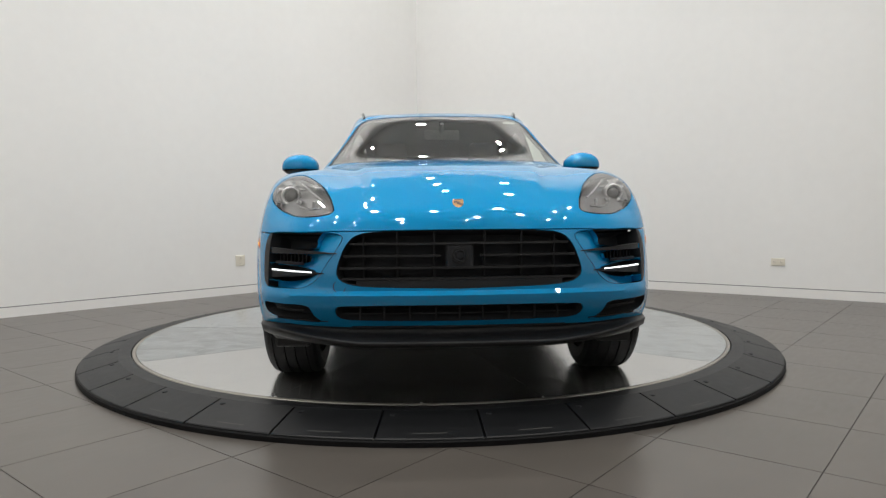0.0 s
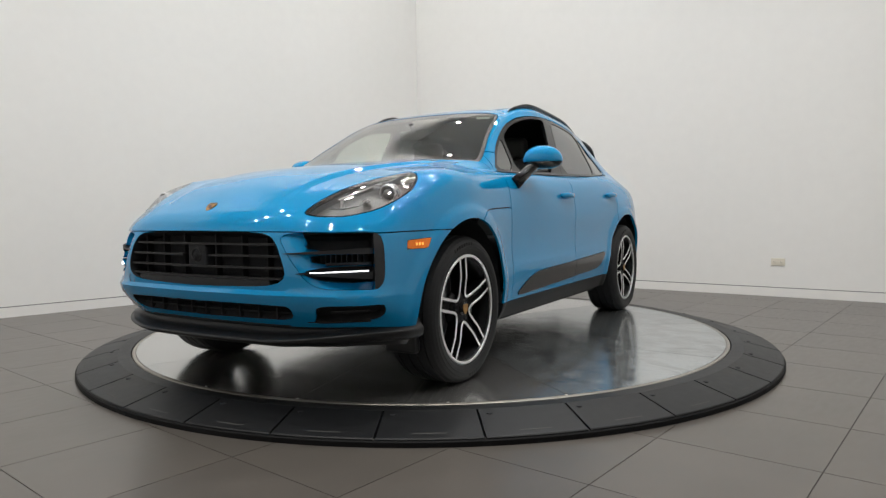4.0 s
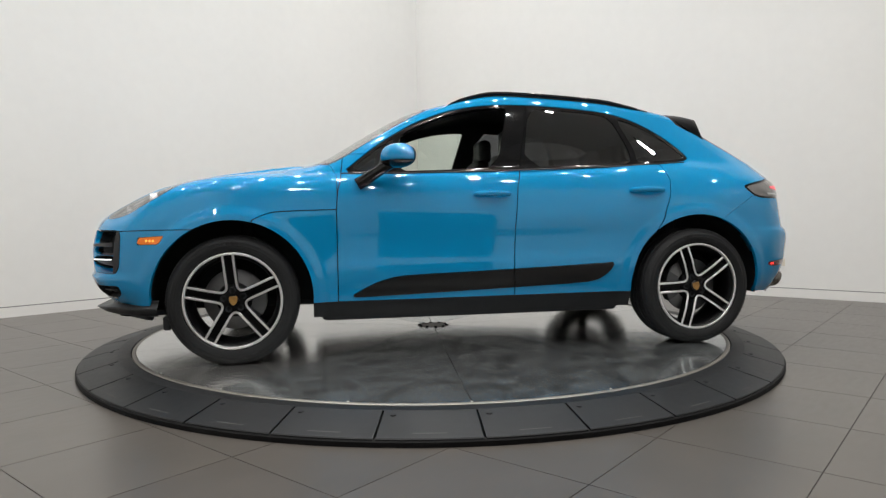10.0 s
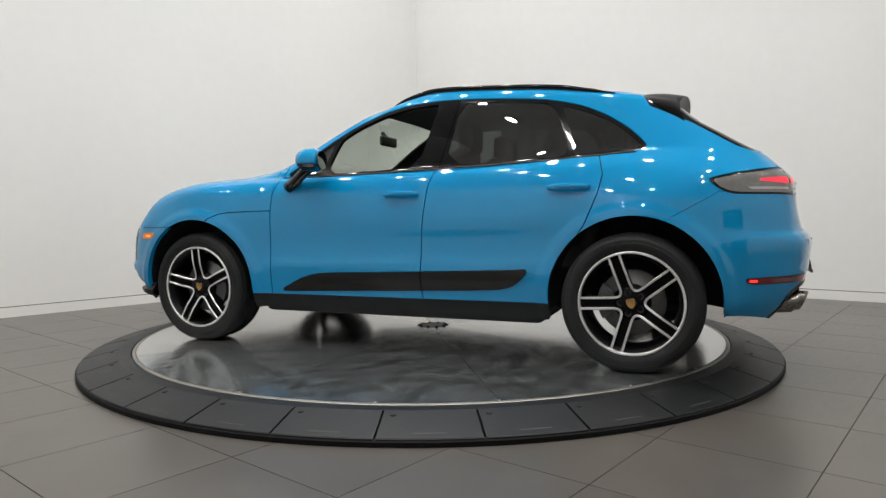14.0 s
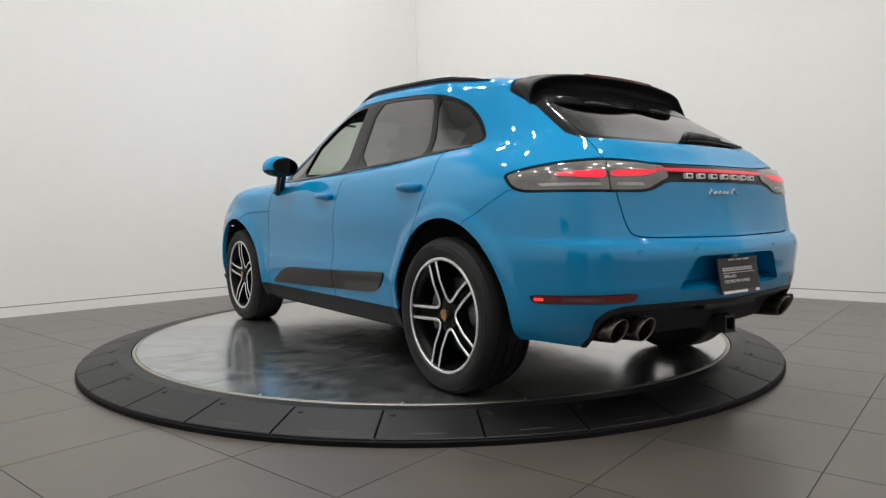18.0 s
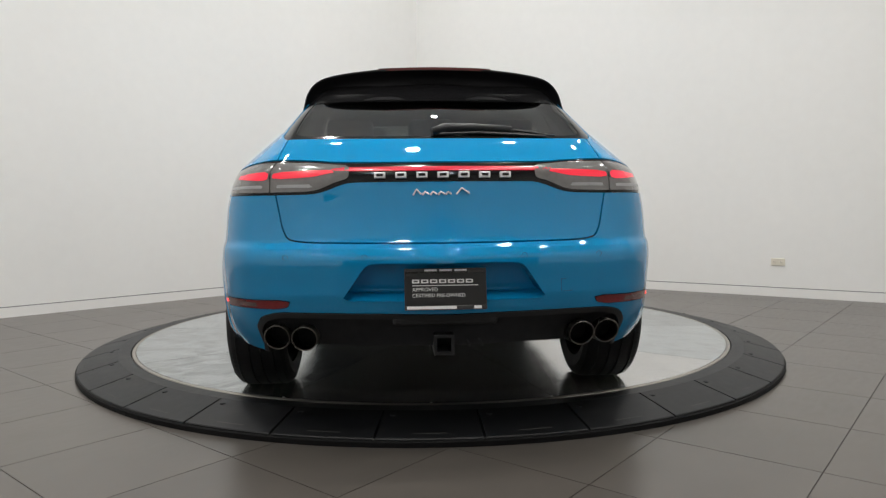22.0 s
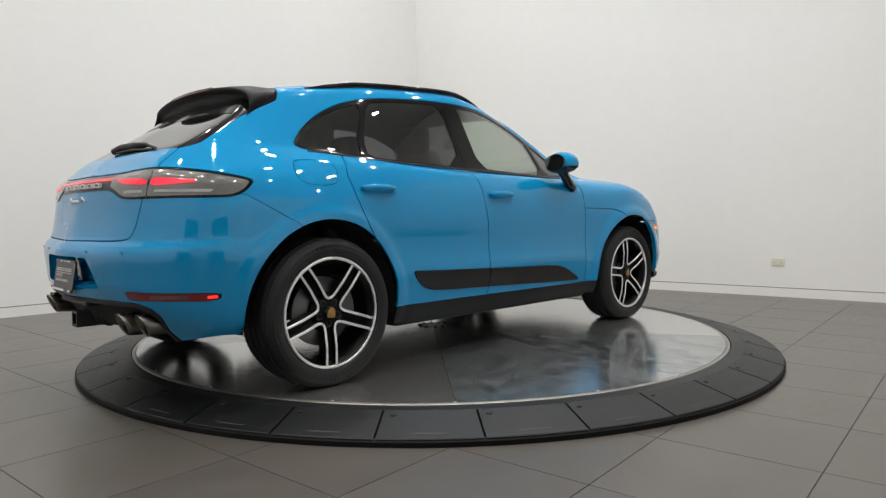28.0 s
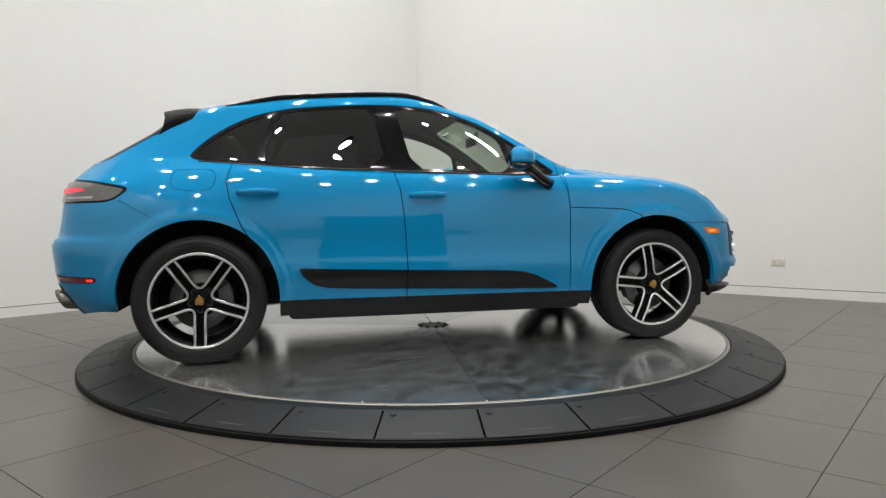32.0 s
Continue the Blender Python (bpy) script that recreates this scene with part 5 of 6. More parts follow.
# reflectors with one lit spot each
REFLECT_DIM = simple("cell_inlay", (0.10, 0.05, 0.05), 0.2, grain=0.6, scale=120, coat=0.6)
for side in (1, -1):
    mir = (lambda m: m) if side == 1 else mirrored
    refl = skin("reflector", mir(reflector), RED_LENS, r_bumper, "dark red rear reflector with a lit lamp at its end", rim=0.008, out=0.002)
    skin("clear_cell", mir(clip(reflector, rear_in([(.72, .484), (.92, .482), (.92, .497), (.72, .499)], 0, -1.85))), REFLECT_DIM, refl, "dim clear lamp cell", rim=0.001, out=0.0028)
    spot_line = [(x, (side_y(x, .488) + .004) * side, .488) for x in (-1.972, -1.984, -1.996, -2.008)]
    part("lit_spot", ribbon(spot_line, [(0, 0, 1)] * 4, [.0058] * 4, [(0, -.006 * side, 0)] * 4), RED_HOT, refl, "lit red marker lamp")

# exhaust tips in pairs, diffuser centre, tow receiver
for side in (1, -1):
    for y, x0 in ((.648, -2.200), (.537, -2.245)):
        prof = [(.041, .16), (.042, .06), (.0445, .004), (.0475, -.003), (.0495, .0), (.050, .02), (.051, .16), (.050, .32)]
        ob = part("exhaust_tip", lathe(prof, 36, axis="x"), PIPE_STEEL, car, "brushed steel exhaust tip", smooth=True,
                  m=Matrix.Translation((x0, y * side, .362)) @ pose(0, 0, 0, 0, 3, 0))
        for v in ob.data.vertices:
            v.co.x -= 0.5 * v.co.z if abs(v.co.x) < .05 else 0.0
        part("pipe_inside", lathe([(0, .13), (.045, .13)], 24, axis="x"), DARK_VOID, ob)
part("diffuser_centre", box(-2.288, -2.15, -.20, .20, .412, .446, .012, 2), BLACK_PLASTIC, r_bumper, "black plastic centre of the diffuser")
part("exhaust_box", box(-2.12, -1.86, -.62, .62, .31, .44, .05, 3), DARK_VOID, car)
RX = -2.285
tow = part("tow_receiver", mesh_of(
    [(RX, sy * r, sz * r) for r in (.039, .027) for sy, sz in ((-1, -1), (1, -1), (1, 1), (-1, 1))] +
    [(RX + .16, sy * r, sz * r) for r in (.039, .027) for sy, sz in ((-1, -1), (1, -1), (1, 1), (-1, 1))],
    [(k, (k + 1) % 4, 4 + (k + 1) % 4, 4 + k) for k in range(4)] +
    [(k, 8 + k, 8 + (k + 1) % 4, (k + 1) % 4) for k in range(4)] +
    [(4 + k, 4 + (k + 1) % 4, 12 + (k + 1) % 4, 12 + k) for k in range(4)] + [(12, 13, 14, 15)]), BLACK_PLASTIC, car, "black square tow receiver", m=pose(0, .005, .335))
part("tow_beam", tube([(-2.02, -.45, .33), (-2.02, .45, .33)], .035, 10), DARK_VOID, tow, m=pose(0, -.005, -.335))
for k, y in enumerate((-.09, -.14)):
    bm = tube([(-2.17 + .028 * math.cos(a), y + .03 * math.sin(a) * .4, .335 + .026 * math.sin(a)) for a in [2 * math.pi * i / 16 for i in range(17)]], .006, 6)
    part("chain_ring", bm, DARK_VOID, tow, m=pose(0, -.005, -.335))

# dealer plate: readable words lettered, names and places as bars
PX = -2.318
plate = part("dealer_plate", slab([(-.078, -.1535), (.078, -.1535), (.078, .1535), (-.078, .1535)], 0, .006, .003), PLATE_BLACK, r_bumper, "black dealer plate with white print",
             m=Matrix.Translation((PX, 0, .553)) @ Matrix(((0, 0, -1, 0), (0, 1, 0, 0), (1, 0, 0, 0), (0, 0, 0, 1))) @ pose(0, 0, 0, 0, 10, 0))


def plate_bar(name, y0, y1, z0, z1, mat=None):
    part(name, slab([(z0, -y1), (z1, -y1), (z1, -y0), (z0, -y0)], .0062, .0074), mat or WHITE_PRINT, plate)


FRAME_GREY = simple("plate_frame", (0.03, 0.03, 0.031), 0.3, grain=0.1, scale=60)
for a in ((-.153, .153, .062, .077), (-.153, .153, -.078, -.062)):
    part("plate_frame", slab([(a[2], a[0]), (a[3], a[0]), (a[3], a[1]), (a[2], a[1])], .006, .010, .002), FRAME_GREY, plate)
for k in range(3):
    part("print_bar", slab([(.066, -.08 + k * .056), (.073, -.08 + k * .056), (.073, -.034 + k * .056), (.066, -.034 + k * .056)], .0101, .0112), WHITE_PRINT, plate)
for k in range(7):
    y = -.125 + k * .0335
    plate_bar("brand_block", y, y + .027, .022, .036)
    part("brand_inset", slab([(.026, -y - .021), (.032, -y - .021), (.032, -y - .006), (.026, -y - .006)], .0073, .0082), PLATE_BLACK, plate)
plate_bar("rule", -.125, .122, .012, .0145)
for k, w in enumerate((.035, .02, .095, .016)):
    y = (-.145, -.098, -.068, .105)[k]
    part("name_bar", slab([(-.075, -y - w - .012), (-.064, -y - w - .012), (-.064, -y), (-.075, -y)], .0101, .0112), WHITE_PRINT, plate)


def words(text, size, y, z, parent):
    cu = bpy.data.curves.new("words", "FONT")
    cu.body, cu.size, cu.extrude = text, size, 0.0005
    ob = new("words", cu)
    dg = bpy.context.evaluated_depsgraph_get()
    me = bpy.data.meshes.new_from_object(ob.evaluated_get(dg))
    bpy.data.objects.remove(ob)
    me.materials.clear()
    me.materials.append(WHITE_PRINT)
    t = new("lettering", me)
    t.parent = parent
    t.matrix_basis = pose(z, -y, .0068, rz=-90)
    return t


words("APPROVED", .0195, -.125, -.008, plate)
words("CERTIFIED PRE-OWNED", .0185, -.125, -.030, plate)
for y in (.60, -.60, .30, -.30):
    ring_mark("parking_sensor", tail_x(y, .675) - .0008, y, .675, (-1, .25 * y, 0), .010, DARK_VOID, r_bumper, .0006)
square = mesh_of([(sx * r, sy * r, h) for r in (.0232, .0245) for sx, sy in ((-1, -1), (1, -1), (1, 1), (-1, 1)) for h in (-.004, .0008)],
                 [(2 * k + 1, 2 * ((k + 1) % 4) + 1, 9 + 2 * ((k + 1) % 4), 9 + 2 * k) for k in range(4)])
part("tow_cover", square, DARK_VOID, r_bumper, "fine square joint of the tow cover",
     m=Matrix.Translation((tail_x(.468, .558) - .002, -.468, .558)) @ Vector((-1, -.34, 0)).to_track_quat("Z", "Y").to_matrix().to_4x4())


# roof spoiler: shell from the roof's end to a thin trailing edge, with side fins
def spoiler_mesh():
    key = np.array((0, .22, .437, .522, .568, .594, .606))
    A = np.stack([np.interp(key, key, (0, .20, .395, .485, .53, .562, .592)), np.array((1.538, 1.533, 1.512, 1.49, 1.466, 1.42, 1.345)), np.array((-1.42, -1.42, -1.425, -1.435, -1.46, -1.52, -1.62))], 1)
    B = np.stack([key, np.array((1.512, 1.504, 1.481, 1.461, 1.430, 1.383, 1.318)), np.array((-1.668, -1.664, -1.652, -1.640, -1.628, -1.634, -1.660))], 1)
    D = np.stack([np.array((0, .20, .40, .475, .515, .545, .585)), np.array((1.352, 1.352, 1.348, 1.342, 1.336, 1.33, 1.318)), np.array((-1.742, -1.738, -1.715, -1.69, -1.675, -1.665, -1.66))], 1)
    u = np.linspace(0, 1, 25)
    ku = np.linspace(0, 1, 7)
    A, B, D = pchip(ku, A, u), pchip(ku, B, u), pchip(ku, D, u)
    rows = []
    for t in np.linspace(0, 1, 7):
        lift = 0.010 * math.sin(math.pi * t)
        rows.append(A * (1 - t) + B * t + np.array([0, lift, 0]))
    rows.append(B + np.array([0, -.006, -.002]))
    rows.append(B + np.array([-.004, -.014, .006]))
    for t in np.linspace(0.15, 1, 7):
        mid = (B + np.array([-.004, -.014, .006])) * (1 - t) + D * t
        mid[:, 2] += 0.075 * math.sin(math.pi * t) * np.clip(1 - u * .6, 0, 1)
        mid[:, 1] += 0.020 * math.sin(math.pi * t) * np.clip(1 - u, 0, 1)
        rows.append(mid)
    P = np.stack(rows)
    left = np.stack([P[..., 2], P[..., 0], P[..., 1]], -1)
    full = np.concatenate([left[:, ::-1] * (1, -1, 1), left[:, 1:]], 1)
    n, m = full.shape[:2]
    return mesh_of(full.reshape(-1, 3).tolist(), [(i * m + k, (i + 1) * m + k, (i + 1) * m + k + 1, i * m + k + 1) for i in range(n - 1) for k in range(m - 1)])


SATIN_BLACK = simple("satin_black", (0.007, 0.007, 0.008), 0.38, grain=0.2, scale=60, spread=0.06, spec=0.1)
spoiler = part("spoiler", spoiler_mesh(), SATIN_BLACK, tailgate, "satin black roof spoiler with a concave underside", smooth=True)
BRAKE_DIM = simple("brake_lens_off", (0.10, 0.012, 0.012), 0.2, coat=0.6)
part("brake_lens", mesh_of([(-1.676 + .02 * (y / .3) ** 2, y, 1.512 - .06 * y * y + dz) for y in np.linspace(-.26, .26, 15) for dz in (-.001, -.013)],
                           [(2 * i, 2 * i + 2, 2 * i + 3, 2 * i + 1) for i in range(14)]), BRAKE_DIM, spoiler, "unlit dark red high brake light")

# rear wiper
wp = [(.03, 1.168), (-.02, 1.185), (-.15, 1.187), (-.30, 1.180)]
wiper = part("rear_wiper", tube([(tail_x(y, z) - .028, y, z) for y, z in wp], [.017, .021, .019, .013], 8), BLACK_PLASTIC, tailgate, "black rear wiper", smooth=True)
wp = [(-.30, 1.180), (-.38, 1.168), (-.475, 1.152)]
part("wiper_blade", tube([(tail_x(y, z) - .016, y, z) for y, z in wp], [.008, .0065, .005], 6), BLACK_PLASTIC, wiper)
part("wiper_blade", tube([(tail_x(y, z) - .010, y, z) for y, z in ((.03, 1.158), (-.16, 1.166), (-.44, 1.150))], .006, 6), BLACK_PLASTIC, wiper)

# ---- door handles, mirrors, roof rails ----
for door, x0, x1, z in ((0, -.207, .012, .950), (1, -1.200, -.975, .970)):
    for side in (1, -1):
        parent = (front_doors, rear_doors)[door][0 if side == 1 else 1]
        pts, rs = [], []
        for k in range(11):
            t = k / 10
            x = x0 + (x1 - x0) * t
            y = side_y(x, z) + .006 + .024 * math.sin(math.pi * min(1, max(0, t))) ** 0.45
            pts.append((x, y * side, z + .004 * math.sin(math.pi * t)))
            rs.append(.010 + .0085 * math.sin(math.pi * t) ** 0.5)
        handle = part("handle", tube(pts, rs, 10), PAINT, parent, smooth=True)
        cx = x0 + (x1 - x0) * .45
        n = Vector((0, side, .1)).to_track_quat("Z", "Y").to_matrix().to_4x4()
        bowl = lathe([(0, -.0005), (.5, -.0003), (.8, .0006), (1, -.002)], 28)
        bmesh.ops.transform(bowl, matrix=Matrix.Diagonal((.066, .030, 1, 1)), verts=bowl.verts)
        part("handle_cup", bowl, PAINT, handle, m=Matrix.Translation((cx, (side_y(cx, z - .012) + .001) * side, z - .014)) @ n)


def mirror_shell(z_from, z_to, mat_scale=1.0):
    """Rounded mirror head, flat towards the tail; the band of it between two heights."""
    verts, faces, n, m = [], [], 16, 28
    for i in range(n + 1):
        z = z_from + (z_to - z_from) * i / n
        h = z / .066
        h = h * .066 / .071 if z > 0 else h
        rr = math.sqrt(max(0, 1 - abs(h) ** 2.4)) * mat_scale
        for k in range(m):
            a = 2 * math.pi * k / m
            c, s = math.cos(a), math.sin(a)
            ex = math.copysign(abs(c) ** (.75 if c > 0 else .30), c)
            ey = math.copysign(abs(s) ** .8, s)
            x = ex * (.094 if c > 0 else .054) * rr
            y = ey * .112 * rr * (1.0 - .14 * (z / .066))
            verts.append((x, y, z))
    for i in range(n):
        for k in range(m):
            faces.append((i * m + k, i * m + (k + 1) % m, (i + 1) * m + (k + 1) % m, (i + 1) * m + k))
    faces += [tuple(range(m))[::-1], tuple(n * m + k for k in range(m))]
    return mesh_of(verts, faces)


for side in (1, -1):
    parent = front_doors[0 if side == 1 else 1]
    mm = pose(.465, .951 * side, 1.168, 0, 0, 16 * side) @ Matrix.Scale(1.06, 4)
    head = part("door_mirror", mirror_shell(-.028, .071), PAINT, parent, "azure mirror cap with a black lower part", smooth=True, m=mm)
    part("mirror_base", mirror_shell(-.064, -.030, .985), GLOSS_BLACK, head, "gloss black mirror underside", smooth=True)
    part("mirror_band", mirror_shell(-.034, -.026, 1.012), GLOSS_BLACK, head, smooth=True)
    pane = lathe([(0, -.0555), (.97, -.0555), (1, -.053)], 32, axis="x")
    bmesh.ops.transform(pane, matrix=Matrix.Diagonal((1, .100, .053, 1)), verts=pane.verts)
    part("mirror_glass", pane, MIRROR, head, "mirror glass", m=pose(0, 0, .002))
    foot = tube([(.195, -.130 * side, -.150), (.14, -.105 * side, -.115), (.075, -.066 * side, -.065), (.03, -.035 * side, -.03)], [.036, .032, .031, .036], 12)
    part("mirror_foot", foot, GLOSS_BLACK, head, "gloss black mirror foot", smooth=True)
    # roof rail
    pts, rs = [], []
    for k in range(25):
        t = k / 24
        x = .135 - 1.415 * t
        y = np.interp(x, (-1.3, -.9, -.25, .13), (.535, .565, .585, .545))
        zz = on_form(SIDE_PTS, 0, 1, 2, x, y) if abs(y) > .46 else 1.5
        rise = .019 * min(1, t / .2, (1 - t) / .2) + .001
        pts.append((x, y * side, zz + rise))
        rs.append(.011 if 1 < k < 23 else .006)
    rail_ob = part("roof_rail", tube(pts, rs, 10), GLOSS_BLACK, car, "gloss black roof rail", smooth=True)
    fill = [(p[0], p[1], p[2] - .014) for p in pts]
    part("rail_foot", ribbon(fill, [(0, 0, 1)] * 25, [.012] * 25, [(0, -.010 * side, 0)] * 25), GLOSS_BLACK, rail_ob)
    # chrome-free dark weather strip under the windows
    strip = [(x, (side_y(x, z) + .002) * side, z) for x, z in ((.79, 1.078), (.489, 1.077), (.149, 1.084), (-.363, 1.10), (-.877, 1.119), (-1.226, 1.141), (-1.42, 1.154))]
    part("weather_strip", tube(strip, .0055, 6), BLACK_PLASTIC, car, smooth=True)

# ---- wheels ----
SPOKE_HALF = .0285


def strip_mesh(path, half, z0, z1, edge=.002, thin=False):
    """A flat bar along a path in the wheel's face."""
    pts = [Vector(p) for p in path]
    verts, faces = [], []
    for i, p in enumerate(pts):
        d = (pts[min(i + 1, len(pts) - 1)] - pts[max(i - 1, 0)]).normalized()
        s = Vector((-d.y, d.x))
        zz = z1 - .030 * max(0, 1 - p.length / .17)
        base = zz - .003 if thin else z0 - .03
        verts += [(p.x + s.x * half, p.y + s.y * half, base), (p.x + s.x * half, p.y + s.y * half, zz - edge), (p.x + s.x * (half - edge), p.y + s.y * (half - edge), zz),
                  (p.x - s.x * (half - edge), p.y - s.y * (half - edge), zz), (p.x - s.x * half, p.y - s.y * half, zz - edge), (p.x - s.x * half, p.y - s.y * half, base)]
    n = len(pts)
    for i in range(n - 1):
        for k in range(5):
            faces.append((6 * i + k, 6 * i + k + 1, 6 * i + 7 + k, 6 * i + 6 + k))
    faces += [tuple(range(6)), tuple(6 * n - 6 + k for k in range(6))[::-1]]
    return mesh_of(verts, faces)


def make_wheel():
    """One wheel; its axle is z, its outer face up at z = 0."""
    barrel = part("wheel", lathe([(.272, -.004), (.266, -.012), (.252, -.02), (.238, -.06), (.232, -.15), (.24, -.21), (.262, -.222)], 64), DARK_ALLOY, car,
                  "black wheel with bright machined double spokes and a wide tyre", smooth=True)
    R0, R1 = .262, .371
    prof = [(R0 + .004, -.012), (R0 + .015, .0), (R0 + .022, .010), (.303, .016), (.318, .018), (.320, .0165), (.336, .0145), (.338, .0125), (.350, .006), (.362, -.008), (.368, -.024)]
    for g in (-.030, -.085, -.135, -.190):
        prof += [(R1, g + .002), (.3625, g), (.3625, g - .010), (R1, g - .012)]
    prof += [(.366, -.224), (.352, -.238), (.318, -.247), (R0, -.235)]
    part("tyre", lathe(prof, 96), RUBBER, barrel, "black tyre with a ribbed tread", smooth=False)
    # cross cuts on the tyre's shoulder, joined as one relief
    bm = bmesh.new()
    for k in range(84):
        a = 2 * math.pi * k / 84
        q = Matrix.Rotation(a, 4, "Z")
        for (ra, za), (rb, zb) in ((( .3475, .0075), (.3635, -.0055)), ((.3635, -.0055), (.3693, -.026))):
            w = .0022
            v = [bm.verts.new(q @ Vector(p)) for p in ((ra + .0012, -w, za + .0012), (ra + .0012, w, za + .0012), (rb + .0014, w, zb + .0012), (rb + .0014, -w, zb + .0012))]
            bm.faces.new(v)
        for zc, t in ((-.058, .5), (-.11, -.5), (-.1625, .5), (-.208, 0)):
            w, l = .0012, .020
            c = Vector((R1 + .0006, 0, zc))
            v = [bm.verts.new(q @ (c + Vector((0, sy * w + sz * l * t * .5, sz * l)))) for sy, sz in ((-1, -1), (1, -1), (1, 1), (-1, 1))]
            bm.faces.new(v)
    part("tread_relief", bm, DARK_VOID, barrel)
    # raised sidewall lettering as plain bars
    for a0, n in ((2.0, 8), (5.1, 6)):
        for k in range(n):
            part("sidewall_bar", box(.320, .338, -.008, .008, .0135, .0182, .001, 1), RUBBER, barrel, m=Matrix.Rotation(a0 - k * .075, 4, "Z"))
    part("rim_lip", lathe([(.2615, -.010), (.262, .004), (.2640, .007), (.2745, .007), (.2775, .003), (.2775, -.010)], 72, closed=True), BRIGHT_ALLOY, barrel, "bright machined rim lip", smooth=True)
    FACE = -.004
    for k in range(5):
        a = math.pi / 2 + .10 + k * 2 * math.pi / 5
        q = Matrix.Rotation(a, 4, "Z")
        rows = []
        for r, w, z in ((.06, .022, -.050), (.10, .022, -.042), (.16, .022, -.036), (.22, .022, -.032), (.268, .022, -.030)):
            rows.append([(r, -w, z - .030), (r, -w, z), (r, -w * .55, z - .006), (r, w * .55, z - .006), (r, w, z), (r, w, z - .030)])
        verts = [p for row in rows for p in row]
        faces = [(6 * i + j, 6 * i + j + 1, 6 * i + 7 + j, 6 * i + 6 + j) for i in range(4) for j in range(5)]
        part("spoke", mesh_of(verts, faces), DARK_ALLOY, barrel, m=q)
        # bright edge from one spoke round the hub to the next
        half = math.pi / 5
        u, v = Vector((1, 0)), Vector((math.cos(2 * half), math.sin(2 * half)))
        un, vn = Vector((0, 1)), Vector((-v.y, v.x))
        p_out, q_out = u * .266 + un * SPOKE_HALF, v * .266 - vn * SPOKE_HALF
        corner = Vector((math.cos(half), math.sin(half))) * (SPOKE_HALF / math.sin(half))
        p_in, q_in = u * .095 + un * SPOKE_HALF, v * .095 - vn * SPOKE_HALF
        mid = Vector((math.cos(half), math.sin(half))) * .083
        path = [p_out.lerp(p_in, t / 5) for t in range(6)]
        for t in (.2, .4, .6, .8):
            path.append((1 - t) ** 2 * p_in + 2 * t * (1 - t) * corner * .95 + t * t * q_in)
        path += [q_in.lerp(q_out, t / 5) for t in range(6)]
        part("spoke_wall", strip_mesh(path, .0066, FACE - .03, FACE - .001), DARK_ALLOY, barrel, m=q)
        part("spoke_edge", strip_mesh(path, .0068, FACE - .03, FACE, thin=True), BRIGHT_ALLOY, barrel, "bright machined spoke edge", m=q)
        part("wheel_bolt", lathe([(0, -.010), (.007, -.010), (.009, -.004), (.0145, -.003), (.0175, .0), (.0185, -.004), (.0185, -.02)], 16), DARK_VOID, barrel, m=pose(.058 * math.cos(a), .058 * math.sin(a), -.026))
    part("hub", lathe([(0, -.026), (.040, -.026), (.072, -.034), (.092, -.044), (.10, -.07)], 40), DARK_ALLOY, barrel, smooth=True)
    cap = part("hub_cap", lathe([(0, -.008), (.026, -.009), (.032, -.012), (.034, -.03)], 32), GLOSS_BLACK, barrel, "black hub cap", smooth=True)
    part("crest", slab([(x * .98, y * .92) for x, y in shield], -.009, -.0055, .001), GOLD, cap, "small gold shield emblem")
    part("brake_disc", lathe([(.0, -.075), (.085, -.075), (.09, -.088), (.172, -.088), (.174, -.092), (.174, -.11), (.09, -.115)], 48), STEEL, barrel, "steel brake disc", smooth=True)
    return barrel


wheel = make_wheel()
shape = []
for i in range(7):
    a = radians(-32 + i * 64 / 6)
    shape.append((math.cos(a) * .182, math.sin(a) * .182))
for i in range(7):
    a = radians(32 - i * 64 / 6)
    shape.append((math.cos(a) * .11, math.sin(a) * .11))
caliper = part("caliper", slab(shape, -.128, -.062, .008), CALIPER, wheel, "grey brake caliper", smooth=False)
faces_out = Matrix(((1, 0, 0, 0), (0, 0, 1, 0), (0, -1, 0, 0), (0, 0, 0, 1)))     # z of the wheel to the car's left


def wheel_pose(x, side, turn, y):
    base = faces_out if side == 1 else Matrix(((1, 0, 0, 0), (0, 0, -1, 0), (0, 1, 0, 0), (0, 0, 0, 1)))
    return Matrix.Translation((x, y * side, .362)) @ base @ Matrix.Diagonal((.982, .982, 1, 1)) @ Matrix.Rotation(radians(turn), 4, "Z")


def set_caliper(w, toward_front, side, turn):
    for c in w.children:
        if c.name.startswith("caliper"):
            c.matrix_basis = Matrix.Rotation(radians((180 if toward_front < 0 else 0) - turn), 4, "Z")


# each wheel has come to rest at an angle of its own
PLACES = ((1.4035, 1, 180.0, .922), (1.4035, -1, 150.0, .922), (-1.415, 1, 194.0, .945), (-1.415, -1, 173.5, .945))
first = None
for x, side, turn, y in PLACES:
    w = wheel if first is None else copy_thing(wheel, Matrix())
    first = wheel
    w.parent = car
    w.matrix_basis = wheel_pose(x, side, turn, y)
    set_caliper(w, -1 if x > 0 else 1, side, turn)

